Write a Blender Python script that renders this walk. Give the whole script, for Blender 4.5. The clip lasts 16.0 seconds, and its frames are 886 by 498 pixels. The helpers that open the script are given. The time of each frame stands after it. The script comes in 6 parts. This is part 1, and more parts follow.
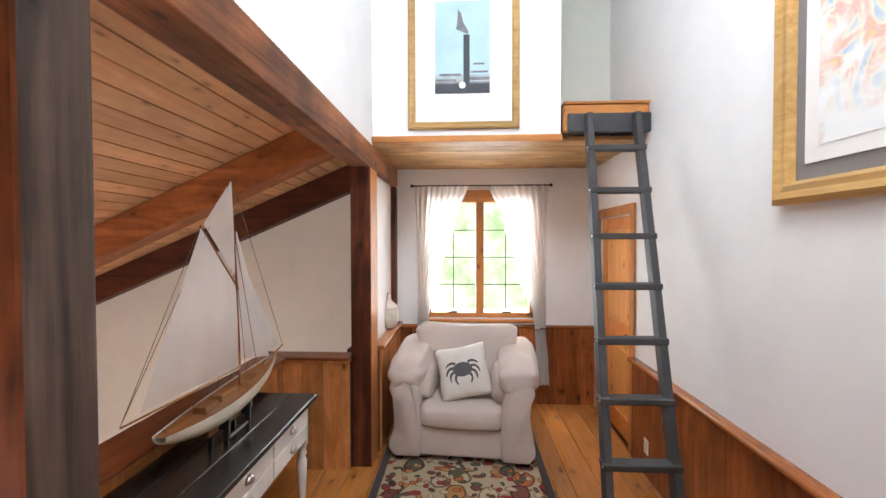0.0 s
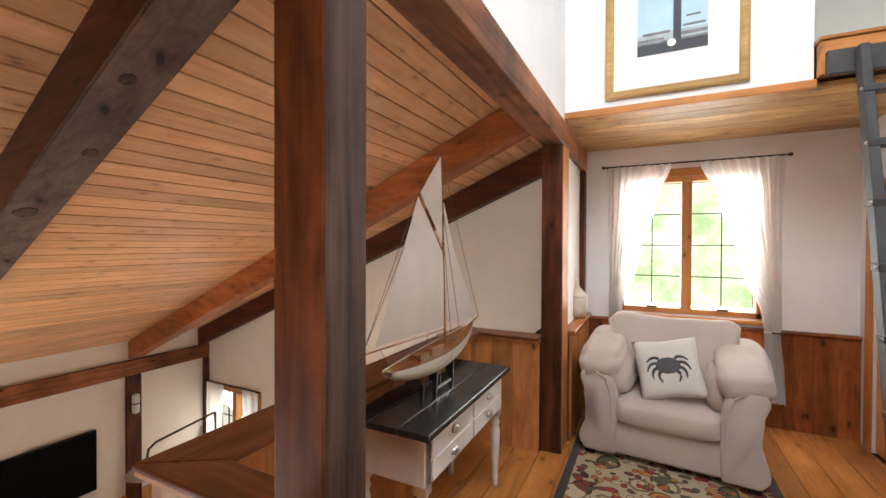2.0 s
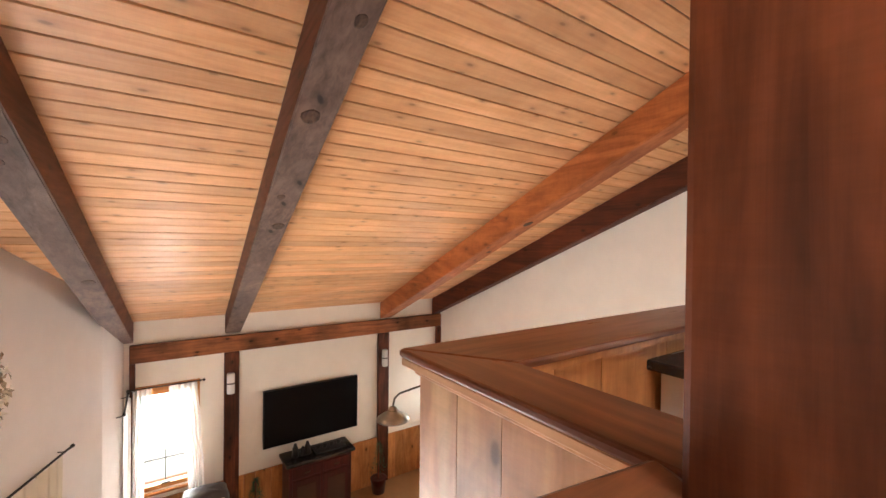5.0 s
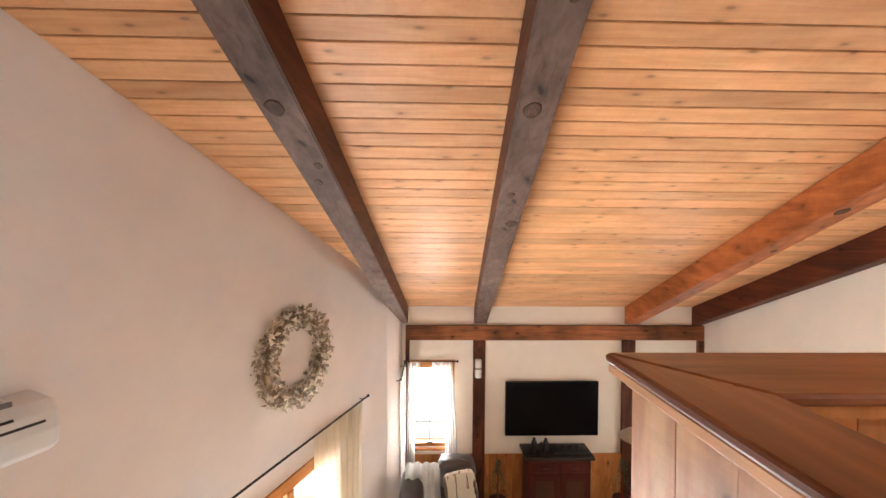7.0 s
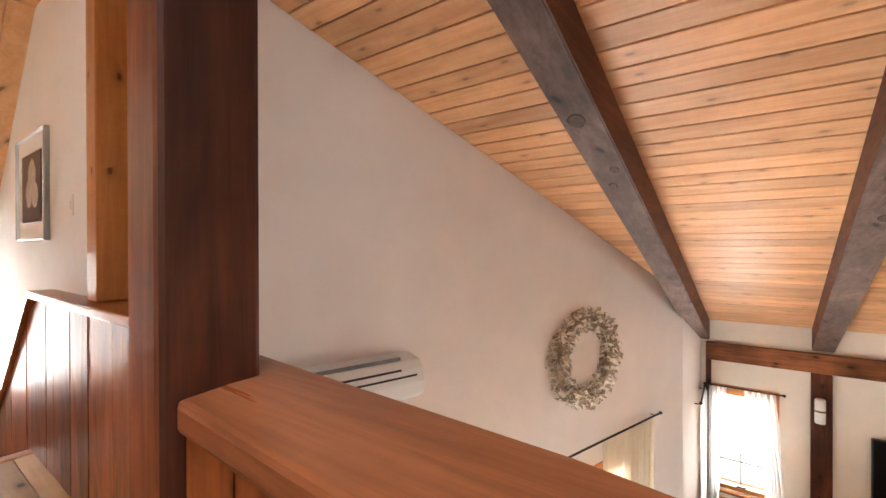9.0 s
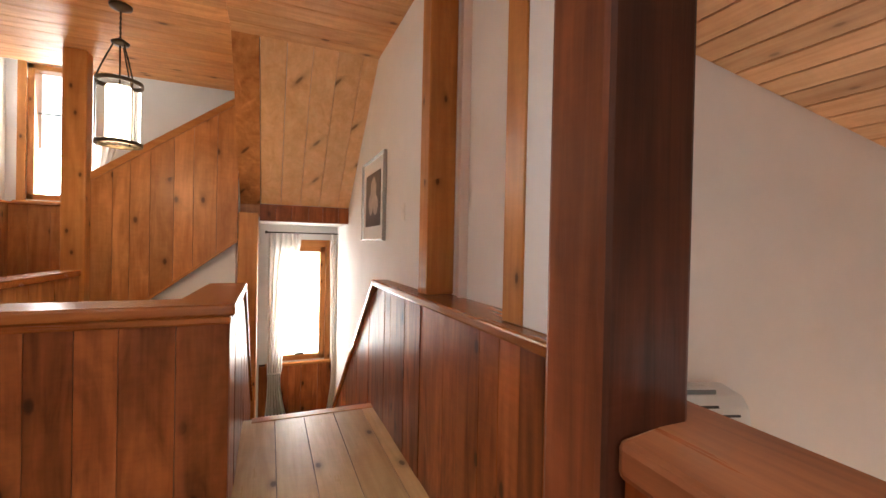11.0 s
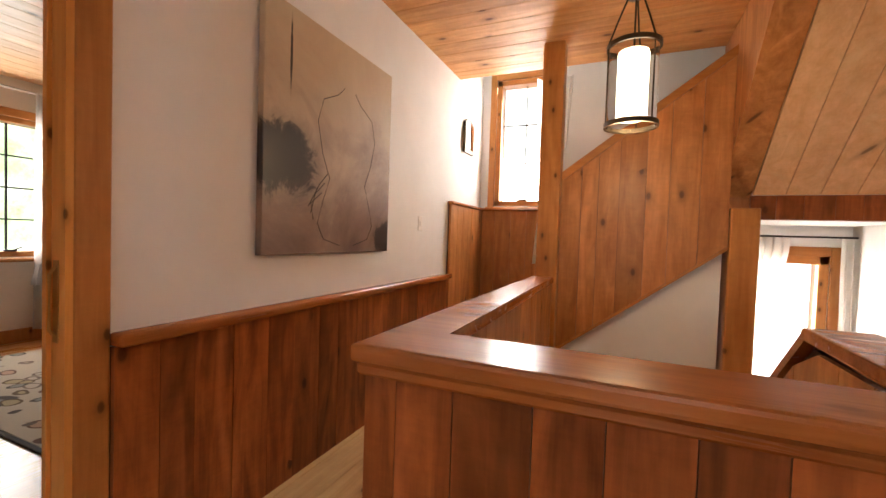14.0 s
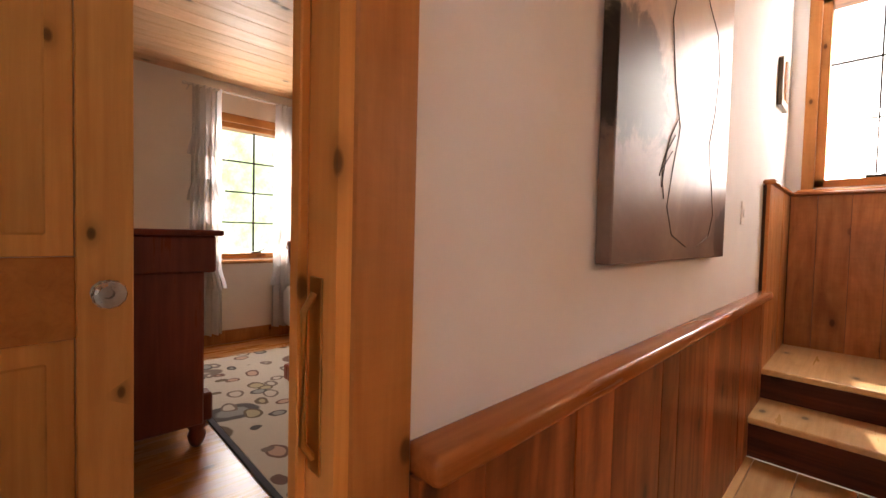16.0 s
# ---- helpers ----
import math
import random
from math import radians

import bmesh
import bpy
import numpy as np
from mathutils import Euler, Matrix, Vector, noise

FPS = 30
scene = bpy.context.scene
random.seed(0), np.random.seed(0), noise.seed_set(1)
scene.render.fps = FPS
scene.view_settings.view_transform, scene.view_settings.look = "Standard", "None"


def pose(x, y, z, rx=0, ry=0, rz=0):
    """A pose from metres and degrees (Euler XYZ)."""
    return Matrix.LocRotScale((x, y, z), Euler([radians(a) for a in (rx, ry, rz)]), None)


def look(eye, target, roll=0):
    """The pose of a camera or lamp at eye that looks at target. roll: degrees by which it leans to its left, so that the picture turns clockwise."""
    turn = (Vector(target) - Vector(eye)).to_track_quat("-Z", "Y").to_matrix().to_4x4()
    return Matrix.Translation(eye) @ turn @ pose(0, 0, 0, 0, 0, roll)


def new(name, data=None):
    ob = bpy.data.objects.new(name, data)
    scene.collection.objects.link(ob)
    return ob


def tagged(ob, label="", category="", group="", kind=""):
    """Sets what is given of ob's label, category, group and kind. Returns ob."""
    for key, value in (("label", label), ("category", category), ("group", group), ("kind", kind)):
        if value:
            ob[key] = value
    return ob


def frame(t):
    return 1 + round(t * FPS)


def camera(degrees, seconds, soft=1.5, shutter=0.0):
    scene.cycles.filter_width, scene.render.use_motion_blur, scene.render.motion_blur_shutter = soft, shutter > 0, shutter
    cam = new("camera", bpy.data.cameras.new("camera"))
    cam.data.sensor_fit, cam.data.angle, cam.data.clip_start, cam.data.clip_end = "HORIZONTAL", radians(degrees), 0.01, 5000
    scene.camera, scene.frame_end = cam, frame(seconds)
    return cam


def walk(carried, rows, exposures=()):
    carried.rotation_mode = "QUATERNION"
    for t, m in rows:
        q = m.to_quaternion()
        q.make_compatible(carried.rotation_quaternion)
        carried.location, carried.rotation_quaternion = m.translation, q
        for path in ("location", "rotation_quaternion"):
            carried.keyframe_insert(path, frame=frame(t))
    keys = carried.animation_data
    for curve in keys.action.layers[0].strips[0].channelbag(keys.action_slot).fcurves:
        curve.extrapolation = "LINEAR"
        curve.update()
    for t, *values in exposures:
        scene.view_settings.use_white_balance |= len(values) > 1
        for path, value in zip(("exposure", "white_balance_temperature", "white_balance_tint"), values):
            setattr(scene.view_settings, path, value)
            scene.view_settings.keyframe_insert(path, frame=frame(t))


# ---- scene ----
cam = camera(94.2, 16.0)
PATH = [
    (0, (1.05, 1.042, 1.869), (0.952, 3.039, 1.827), -0.1),
    (0.5, (1.036, 1.046, 1.829), (0.698, 3.017, 1.789), -0.0),
    (1, (1.003, 1.044, 1.78), (0.449, 2.965, 1.748), -0.1),
    (1.5, (0.953, 1.045, 1.723), (0.211, 2.902, 1.696), 0.1),
    (2, (0.915, 1.028, 1.67), (0.017, 2.815, 1.648), 0.2),
    (2.5, (0.859, 1.033, 1.606), (-0.164, 2.752, 1.585), 0.2),
    (3, (0.746, 1.068, 1.521), (-0.384, 2.718, 1.5), 0.3),
    (3.2, (0.693, 1.085, 1.488), (-0.477, 2.707, 1.463), 0.3),
    (5.5, (0.291, 1.297, 1.164), (-1.482, 2.222, 1.142), 0.6),
    (6, (0.308, 1.335, 1.157), (-1.577, 2.002, 1.13), 0.5),
    (6.5, (0.322, 1.390, 1.168), (-1.642, 1.768, 1.141), 0.6),
    (7, (0.283, 1.394, 1.17), (-1.716, 1.447, 1.143), 0.4),
    (7.5, (0.264, 1.397, 1.183), (-1.713, 1.097, 1.149), 0.3),
    (8, (0.295, 1.392, 1.178), (-1.6, 0.751, 1.15), 0.2),
    (8.5, (0.358, 1.359, 1.171), (-1.422, 0.447, 1.156), 0.1),
    (9, (0.411, 1.302, 1.168), (-1.221, 0.146, 1.157), -0.1),
    (9.5, (0.468, 1.204, 1.166), (-0.984, -0.171, 1.154), 0.1),
    (9.7, (0.489, 1.167, 1.166), (-0.884, -0.287, 1.156), 0.1),
    (11.8, (0.674, 0.765, 1.187), (0.347, -1.207, 1.145), 1.5),
    (12, (0.727, 0.679, 1.184), (0.523, -1.31, 1.137), 1.4),
    (12.5, (0.924, 0.503, 1.156), (1.023, -1.494, 1.111), 1.6),
    (13, (1.136, 0.36, 1.167), (1.491, -1.608, 1.121), 1.6),
    (13.5, (1.334, 0.179, 1.192), (1.891, -1.742, 1.137), 1.7),
    (14, (1.499, -0.005, 1.206), (2.291, -1.84, 1.144), 1.9),
    (14.5, (1.767, -0.167, 1.171), (2.804, -1.876, 1.122), 1.3),
    (15, (1.997, -0.274, 1.167), (3.256, -1.828, 1.118), 0.9),
    (15.5, (2.291, -0.365, 1.157), (3.672, -1.81, 1.102), 1.1),
    (16, (2.532, -0.414, 1.154), (3.962, -1.81, 1.086), 1.4),
]
walk(cam, [(t, look(eye, target, roll)) for t, eye, target, roll in PATH],
     [(0, -0.22, 6050, 10), (3, -0.3, 6500, 10), (5.5, 0.52, 6180, 9), (7.5, 0.6, 6120, 7), (9.5, 0.5, 6050, 7), (12, 0.02, 6400, 9), (14, 0.1, 6620, 11), (16, 0.2, 6780, 18)])

# ---------- world, sun, exposure ----------
world = bpy.data.worlds.new("world")
scene.world = world
world.use_nodes = True
wn = world.node_tree
sky = wn.nodes.new("ShaderNodeTexSky")
sky.sky_type, sky.sun_disc = 'NISHITA', False
sky.sun_elevation, sky.sun_rotation = radians(57), radians(168)
wn.nodes["Background"].inputs["Strength"].default_value = 0.15
wn.links.new(sky.outputs[0], wn.nodes["Background"].inputs[0])


def sun_lamp():
    d = bpy.data.lights.new("sun", 'SUN')
    d.energy, d.angle, d.color = 5.0, radians(0.6), (1.0, 0.95, 0.86)
    o = new("sun", d)
    az, el = radians(168), radians(57)
    o.matrix_world = look((0, 0, 30), (-math.sin(az) * math.cos(el) * 10, -math.cos(az) * math.cos(el) * 10, 30 - math.sin(el) * 10))


sun_lamp()


def window_light(name, at, to, w, h, watts, color=(1, 0.98, 0.95)):
    """Sky light that enters by an opening."""
    d = bpy.data.lights.new(name, 'AREA')
    d.shape, d.size, d.size_y, d.energy, d.color = 'RECTANGLE', w, h, watts, color
    o = new(name, d)
    o.matrix_world = look(at, to)
    return o


window_light("sky_light_loft_window", (1.24, 5.86, 1.65), (1.24, 0, 1.4), 1.2, 1.3, 55)
# lamp for light from above; its roof opening is assumed and unseen
window_light("unseen_roof_light", (1.3, 1.75, 4.5), (1.35, 4.2, 1.2), 1.5, 1.4, 125, (0.95, 0.98, 1.0))
window_light("sky_light_stair_window", (2.58, -4.5, 2.2), (2.58, 0, 1.6), 0.55, 1.3, 42, (1.0, 0.94, 0.85))
window_light("sky_light_lower_window", (0.1, -4.5, 0.45), (0.1, 0, 0.3), 0.6, 1.4, 44, (1.0, 0.94, 0.85))
window_light("sky_light_bedroom_window", (7.1, -2.0, 1.5), (0, -1.6, 1.2), 0.9, 1.3, 50)
window_light("sky_light_tv_wall_window", (-6.3, 1.35, -1.4), (0, 1.4, -1.2), 0.6, 1.3, 54)
window_light("sky_light_glass_door", (-3.38, 0.05, -1.9), (-2.4, 3, 1.2), 1.2, 1.8, 150)
window_light("sky_light_north_window", (-5.5, 5.8, -1.4), (-4.5, 0, 1.2), 1.2, 1.1, 18)
# extra lamp at an invented gable window, to brighten the great room
window_light("added_gable_light", (-1.6, 5.8, -1.4), (-2.4, 0, 2.6), 2.4, 1.3, 18)


# ---------- materials ----------
def node_mat(name, rough=0.5, metal=0.0):
    m = bpy.data.materials.new(name)
    m.use_nodes = True
    t = m.node_tree
    b = t.nodes["Principled BSDF"]
    b.inputs["Roughness"].default_value, b.inputs["Metallic"].default_value = rough, metal
    return m, t, b


def N(t, kind, **v):
    n = t.nodes.new(kind)
    for k, x in v.items():
        n.inputs[k].default_value = x
    return n


def ramp(t, fac, stops):
    r = t.nodes.new("ShaderNodeValToRGB")
    e = r.color_ramp.elements
    while len(e) < len(stops):
        e.new(0.5)
    for el, (p, c) in zip(e, stops):
        el.position, el.color = p, (*c, 1)
    t.links.new(fac, r.inputs[0])
    return r.outputs[0]


def mix(t, fac, a, b, mode='MIX'):
    n = t.nodes.new("ShaderNodeMix")
    n.data_type, n.blend_type = 'RGBA', mode
    for s, v in ((n.inputs[0], fac), (n.inputs[6], a), (n.inputs[7], b)):
        if isinstance(v, (int, float)):
            s.default_value = v
        elif isinstance(v, tuple):
            s.default_value = (*v, 1)
        else:
            t.links.new(v, s)
    return n.outputs[2]


def wood(name, light, dark, axis='z', rough=0.45, knots=0.8, vary=0.35, island=False, grain=1.0, bump=0.25, saw=0.0, stain=0.3, knot_scale=1.0, figure=0.0):
    """Sawn or planed timber with grain along one axis, knots, stains and board to board variation."""
    m, t, b = node_mat(name, rough)
    L = t.links
    co = t.nodes.new("ShaderNodeTexCoord")
    if island:
        rnd = t.nodes.new("ShaderNodeNewGeometry").outputs["Random Per Island"]
    else:
        rnd = t.nodes.new("ShaderNodeObjectInfo").outputs["Random"]
    sh = N(t, "ShaderNodeVectorMath")
    sh.operation = 'SCALE'
    sh.inputs[0].default_value = (37.0, 53.0, 71.0)
    L.new(rnd, sh.inputs["Scale"])
    ad = t.nodes.new("ShaderNodeVectorMath")
    L.new(co.outputs["Object"], ad.inputs[0])
    L.new(sh.outputs[0], ad.inputs[1])
    i = 'xyz'.index(axis)

    def mapped(along, across):
        mp = t.nodes.new("ShaderNodeMapping")
        s = [across] * 3
        s[i] = along
        mp.inputs["Scale"].default_value = s
        L.new(ad.outputs[0], mp.inputs["Vector"])
        return mp.outputs[0]
    fine = N(t, "ShaderNodeTexNoise", Scale=1.0, Detail=6.0, Roughness=0.65, Distortion=0.6)
    L.new(mapped(1.6 * grain, 38 * grain), fine.inputs["Vector"])
    broad = N(t, "ShaderNodeTexNoise", Scale=1.0, Detail=3.0, Roughness=0.5, Distortion=1.2 + figure)
    L.new(mapped(0.9 * grain * (1 + 0.6 * figure), (9 - 3.5 * figure) * grain), broad.inputs["Vector"])
    mul = N(t, "ShaderNodeMath")
    mul.operation = 'MULTIPLY_ADD'
    mul.inputs[1].default_value = 0.55 - 0.27 * figure
    L.new(fine.outputs[0], mul.inputs[0])
    half = N(t, "ShaderNodeMath")
    half.operation = 'MULTIPLY'
    half.inputs[1].default_value = 0.45 + 0.27 * figure
    L.new(broad.outputs[0], half.inputs[0])
    L.new(half.outputs[0], mul.inputs[2])
    col = ramp(t, mul.outputs[0], [(0.32, dark), (0.62, light)])
    # knots
    vo = N(t, "ShaderNodeTexVoronoi", Scale=1.0, Randomness=1.0)
    vo.voronoi_dimensions = '2D'
    along, across = t.nodes.new("ShaderNodeVectorMath"), t.nodes.new("ShaderNodeVectorMath")
    unit = [0.0, 0.0, 0.0]
    unit[i] = 1.0
    for nd, vec in ((along, unit), (across, [1.0 - q for q in unit])):
        nd.operation = 'DOT_PRODUCT'
        nd.inputs[1].default_value = [q * (3.0 if nd is along else 5.5) * knot_scale for q in vec]
        L.new(ad.outputs[0], nd.inputs[0])
    cb = t.nodes.new("ShaderNodeCombineXYZ")
    L.new(along.outputs["Value"], cb.inputs[0])
    L.new(across.outputs["Value"], cb.inputs[1])
    L.new(cb.outputs[0], vo.inputs["Vector"])
    kn = ramp(t, vo.outputs["Distance"], [(0.0, (1, 1, 1)), (0.06, (0.9, 0.9, 0.9)), (0.10, (0.35, 0.35, 0.35)), (0.20, (0.10, 0.10, 0.10)), (0.32, (0, 0, 0))])
    pick = t.nodes.new("ShaderNodeSeparateColor")
    L.new(vo.outputs["Color"], pick.inputs[0])
    few = N(t, "ShaderNodeMath")
    few.operation = 'GREATER_THAN'
    few.inputs[1].default_value = 0.72
    L.new(pick.outputs[0], few.inputs[0])
    amt = N(t, "ShaderNodeMath")
    amt.operation = 'MULTIPLY'
    amt.inputs[1].default_value = knots
    L.new(few.outputs[0], amt.inputs[0])
    kk = N(t, "ShaderNodeMath")
    kk.operation = 'MULTIPLY'
    L.new(kn, kk.inputs[0])
    L.new(amt.outputs[0], kk.inputs[1])
    col = mix(t, kk.outputs[0], col, tuple(c * 0.22 for c in dark))
    st = N(t, "ShaderNodeTexNoise", Scale=1.3, Detail=4.0, Roughness=0.6)
    L.new(ad.outputs[0], st.inputs["Vector"])
    sr = ramp(t, st.outputs[0], [(0.35, (1 - stain,) * 3), (0.65, (1, 1, 1))])
    col = mix(t, 1.0, col, sr, 'MULTIPLY')
    if figure:
        # pale sapwood streaks and the fine cross ripple of planed boards
        sap = N(t, "ShaderNodeTexNoise", Scale=1.0, Detail=2.0, Distortion=0.8)
        L.new(mapped(0.7, 7.5), sap.inputs["Vector"])
        sw = ramp(t, sap.outputs[0], [(0.60, (0, 0, 0)), (0.72, (0.55 * figure,) * 3)])
        col = mix(t, sw, col, tuple(min(0.9, c * 1.35 + 0.02) for c in light))
        blot_n = N(t, "ShaderNodeTexNoise", Scale=1.0, Detail=3.0, Roughness=0.6, Distortion=1.5)
        L.new(mapped(4.5, 9), blot_n.inputs["Vector"])
        col = mix(t, 1.0, col, ramp(t, blot_n.outputs[0], [(0.36, (1 - 0.16 * figure,) * 3), (0.56, (1, 1, 1))]), 'MULTIPLY')
        rip = N(t, "ShaderNodeTexNoise", Scale=1.0, Detail=4.0, Roughness=0.7, Distortion=0.4)
        L.new(mapped(45, 9), rip.inputs["Vector"])
        col = mix(t, 1.0, col, ramp(t, rip.outputs[0], [(0.34, (1 - 0.13 * figure,) * 3), (0.6, (1, 1, 1))]), 'MULTIPLY')
    hsv = N(t, "ShaderNodeHueSaturation")
    mr = N(t, "ShaderNodeMapRange")
    mr.inputs["To Min"].default_value, mr.inputs["To Max"].default_value = 1 - vary, 1 + vary * 0.6
    L.new(rnd, mr.inputs[0])
    L.new(mr.outputs[0], hsv.inputs["Value"])
    L.new(col, hsv.inputs["Color"])
    L.new(hsv.outputs[0], b.inputs["Base Color"])
    bp = N(t, "ShaderNodeBump", Strength=bump, Distance=0.004)
    if saw:
        wv = N(t, "ShaderNodeTexNoise", Scale=1.0, Detail=2.0)
        L.new(mapped(90, 4), wv.inputs["Vector"])
        sm = N(t, "ShaderNodeMath")
        sm.operation = 'MULTIPLY_ADD'
        sm.inputs[1].default_value = saw
        L.new(wv.outputs[0], sm.inputs[0])
        L.new(mul.outputs[0], sm.inputs[2])
        L.new(sm.outputs[0], bp.inputs["Height"])
    else:
        L.new(mul.outputs[0], bp.inputs["Height"])
    L.new(bp.outputs[0], b.inputs["Normal"])
    b.inputs["Specular IOR Level"].default_value = 0.45 if rough < 0.3 else 0.2
    rr = N(t, "ShaderNodeMapRange")
    rr.inputs["To Min"].default_value, rr.inputs["To Max"].default_value = rough + 0.1, max(0.08, rough - 0.1)
    L.new(mul.outputs[0], rr.inputs[0])
    L.new(rr.outputs[0], b.inputs["Roughness"])
    return m


def paint(name, color, rough=0.6, mottle=0.06, scale=3.0, bump=0.08, fine=120.0, metal=0.0, dirt=None):
    """Painted, plastered or plain surface with broad mottling and a fine relief."""
    m, t, b = node_mat(name, rough, metal)
    co = t.nodes.new("ShaderNodeTexCoord")
    n1 = N(t, "ShaderNodeTexNoise", Scale=scale, Detail=5.0, Roughness=0.6)
    n2 = N(t, "ShaderNodeTexNoise", Scale=fine, Detail=2.0)
    t.links.new(co.outputs["Object"], n1.inputs["Vector"])
    t.links.new(co.outputs["Object"], n2.inputs["Vector"])
    lo = dirt or tuple(c * (1 - mottle) for c in color)
    col = ramp(t, n1.outputs[0], [(0.3, lo), (0.7, tuple(min(1, c * (1 + mottle * 0.4)) for c in color))])
    t.links.new(col, b.inputs["Base Color"])
    bp = N(t, "ShaderNodeBump", Strength=bump, Distance=0.003)
    t.links.new(n2.outputs[0], bp.inputs["Height"])
    t.links.new(bp.outputs[0], b.inputs["Normal"])
    return m


def cloth(name, color, sheer=0.0, weave=400.0, rough=0.9):
    m, t, b = node_mat(name, rough)
    co = t.nodes.new("ShaderNodeTexCoord")
    n1 = N(t, "ShaderNodeTexNoise", Scale=5.0, Detail=4.0)
    n2 = N(t, "ShaderNodeTexNoise", Scale=weave, Detail=2.0)
    for n in (n1, n2):
        t.links.new(co.outputs["Object"], n.inputs["Vector"])
    c1 = ramp(t, n1.outputs[0], [(0.3, tuple(c * 0.9 for c in color)), (0.7, color)])
    c2 = ramp(t, n2.outputs[0], [(0.3, (0.86,) * 3), (0.7, (1, 1, 1))])
    col = mix(t, 1.0, c1, c2, 'MULTIPLY')
    t.links.new(col, b.inputs["Base Color"])
    b.inputs["Sheen Weight"].default_value = 0.25
    bp = N(t, "ShaderNodeBump", Strength=0.2, Distance=0.002)
    t.links.new(n2.outputs[0], bp.inputs["Height"])
    t.links.new(bp.outputs[0], b.inputs["Normal"])
    if sheer:
        out = t.nodes["Material Output"]
        tl = t.nodes.new("ShaderNodeBsdfTranslucent")
        t.links.new(col, tl.inputs[0])
        tp = t.nodes.new("ShaderNodeBsdfTransparent")
        m1, m2 = t.nodes.new("ShaderNodeMixShader"), t.nodes.new("ShaderNodeMixShader")
        m1.inputs[0].default_value, m2.inputs[0].default_value = 0.62, sheer
        t.links.new(b.outputs[0], m1.inputs[1])
        t.links.new(tl.outputs[0], m1.inputs[2])
        t.links.new(m1.outputs[0], m2.inputs[1])
        t.links.new(tp.outputs[0], m2.inputs[2])
        t.links.new(m2.outputs[0], out.inputs[0])
    return m


def glow(name, color, strength):
    m, t, b = node_mat(name)
    b.inputs["Base Color"].default_value = (*color, 1)
    b.inputs["Emission Color"].default_value = (*color, 1)
    b.inputs["Emission Strength"].default_value = strength
    return m


def pane_glass(name):
    m, t, b = node_mat(name, 0.02)
    b.inputs["Base Color"].default_value = (1, 1, 1, 1)
    b.inputs["Transmission Weight"].default_value = 1.0
    b.inputs["IOR"].default_value = 1.05
    return m


WHITE = paint("white_plaster", (0.80, 0.79, 0.78), 0.75, 0.05)
CREAM = paint("cream_plaster", (0.84, 0.755, 0.645), 0.75, 0.05)
BLUSH = paint("warm_white_plaster", (0.78, 0.69, 0.635), 0.75, 0.05)
SAGE = paint("sage_plaster", (0.60, 0.60, 0.54), 0.75, 0.05)
PINE_CEIL = wood("pine_ceiling_boards", (0.87, 0.49, 0.245), (0.69, 0.33, 0.14), 'y', 0.42, 0.6, 0.16, True, bump=0.15, stain=0.2, knot_scale=1.3, figure=0.3)
PINE_CEIL_X = wood("pine_hall_ceiling", (0.82, 0.43, 0.17), (0.60, 0.26, 0.085), 'x', 0.48, 0.9, 0.15, True, bump=0.15, stain=0.2, figure=0.5)
PINE_SLOPE = wood("pine_slope_boards", (0.92, 0.57, 0.31), (0.76, 0.41, 0.19), 'y', 0.42, 0.9, 0.10, True, bump=0.15, stain=0.12, figure=0.3)
SOFFIT = wood("pine_soffit_planks", (0.68, 0.42, 0.17), (0.46, 0.22, 0.07), 'x', 0.4, 0.9, 0.15, True, figure=0.9)
RED_PINE = wood("stained_pine_boards", (0.45, 0.136, 0.038), (0.185, 0.048, 0.014), 'z', 0.36, 0.9, 0.34, saw=0.25, stain=0.25, figure=0.8)
HONEY_PINE = wood("honey_pine_boards", (0.66, 0.285, 0.095), (0.42, 0.15, 0.045), 'z', 0.34, 0.9, 0.22, saw=0.12, stain=0.22, figure=0.7)
CAP = wood("varnished_pine_cap_y", (0.48, 0.165, 0.042), (0.27, 0.075, 0.018), 'y', 0.25, 0.3, 0.10, bump=0.1)
CAP_X = wood("varnished_pine_cap_x", (0.48, 0.165, 0.042), (0.27, 0.075, 0.018), 'x', 0.25, 0.3, 0.10, bump=0.1)
RED_CAP = wood("red_varnished_cap_y", (0.31, 0.102, 0.038), (0.12, 0.034, 0.013), 'y', 0.30, 0.4, 0.10, bump=0.1, figure=0.4)
RED_CAP_X = wood("red_varnished_cap_x", (0.31, 0.102, 0.038), (0.12, 0.034, 0.013), 'x', 0.30, 0.4, 0.10, bump=0.1, figure=0.4)
# brighter copies of the honey pine: light on the balcony's outer side, as colour
LIT_PINE_X = wood("lit_pine_edge", (0.86, 0.48, 0.23), (0.64, 0.31, 0.13), 'x', 0.40, 0.6, 0.10, bump=0.1)
LIT_PINE = wood("lit_pine_boards", (0.86, 0.48, 0.23), (0.64, 0.31, 0.13), 'z', 0.40, 0.9, 0.16, saw=0.2, figure=0.8)
TRIM = wood("pine_trim", (0.62, 0.27, 0.080), (0.44, 0.16, 0.042), 'z', 0.35, 0.95, 0.10, bump=0.12, stain=0.2, knot_scale=1.5, figure=0.4)
TRIM_X = wood("pine_trim_x", (0.62, 0.27, 0.080), (0.44, 0.16, 0.042), 'x', 0.35, 0.5, 0.12, bump=0.12)
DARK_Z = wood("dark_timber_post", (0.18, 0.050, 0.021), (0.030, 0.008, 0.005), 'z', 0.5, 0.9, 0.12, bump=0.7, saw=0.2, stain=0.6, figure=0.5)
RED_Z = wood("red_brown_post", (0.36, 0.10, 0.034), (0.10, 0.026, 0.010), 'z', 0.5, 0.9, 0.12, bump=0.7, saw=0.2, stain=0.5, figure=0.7)
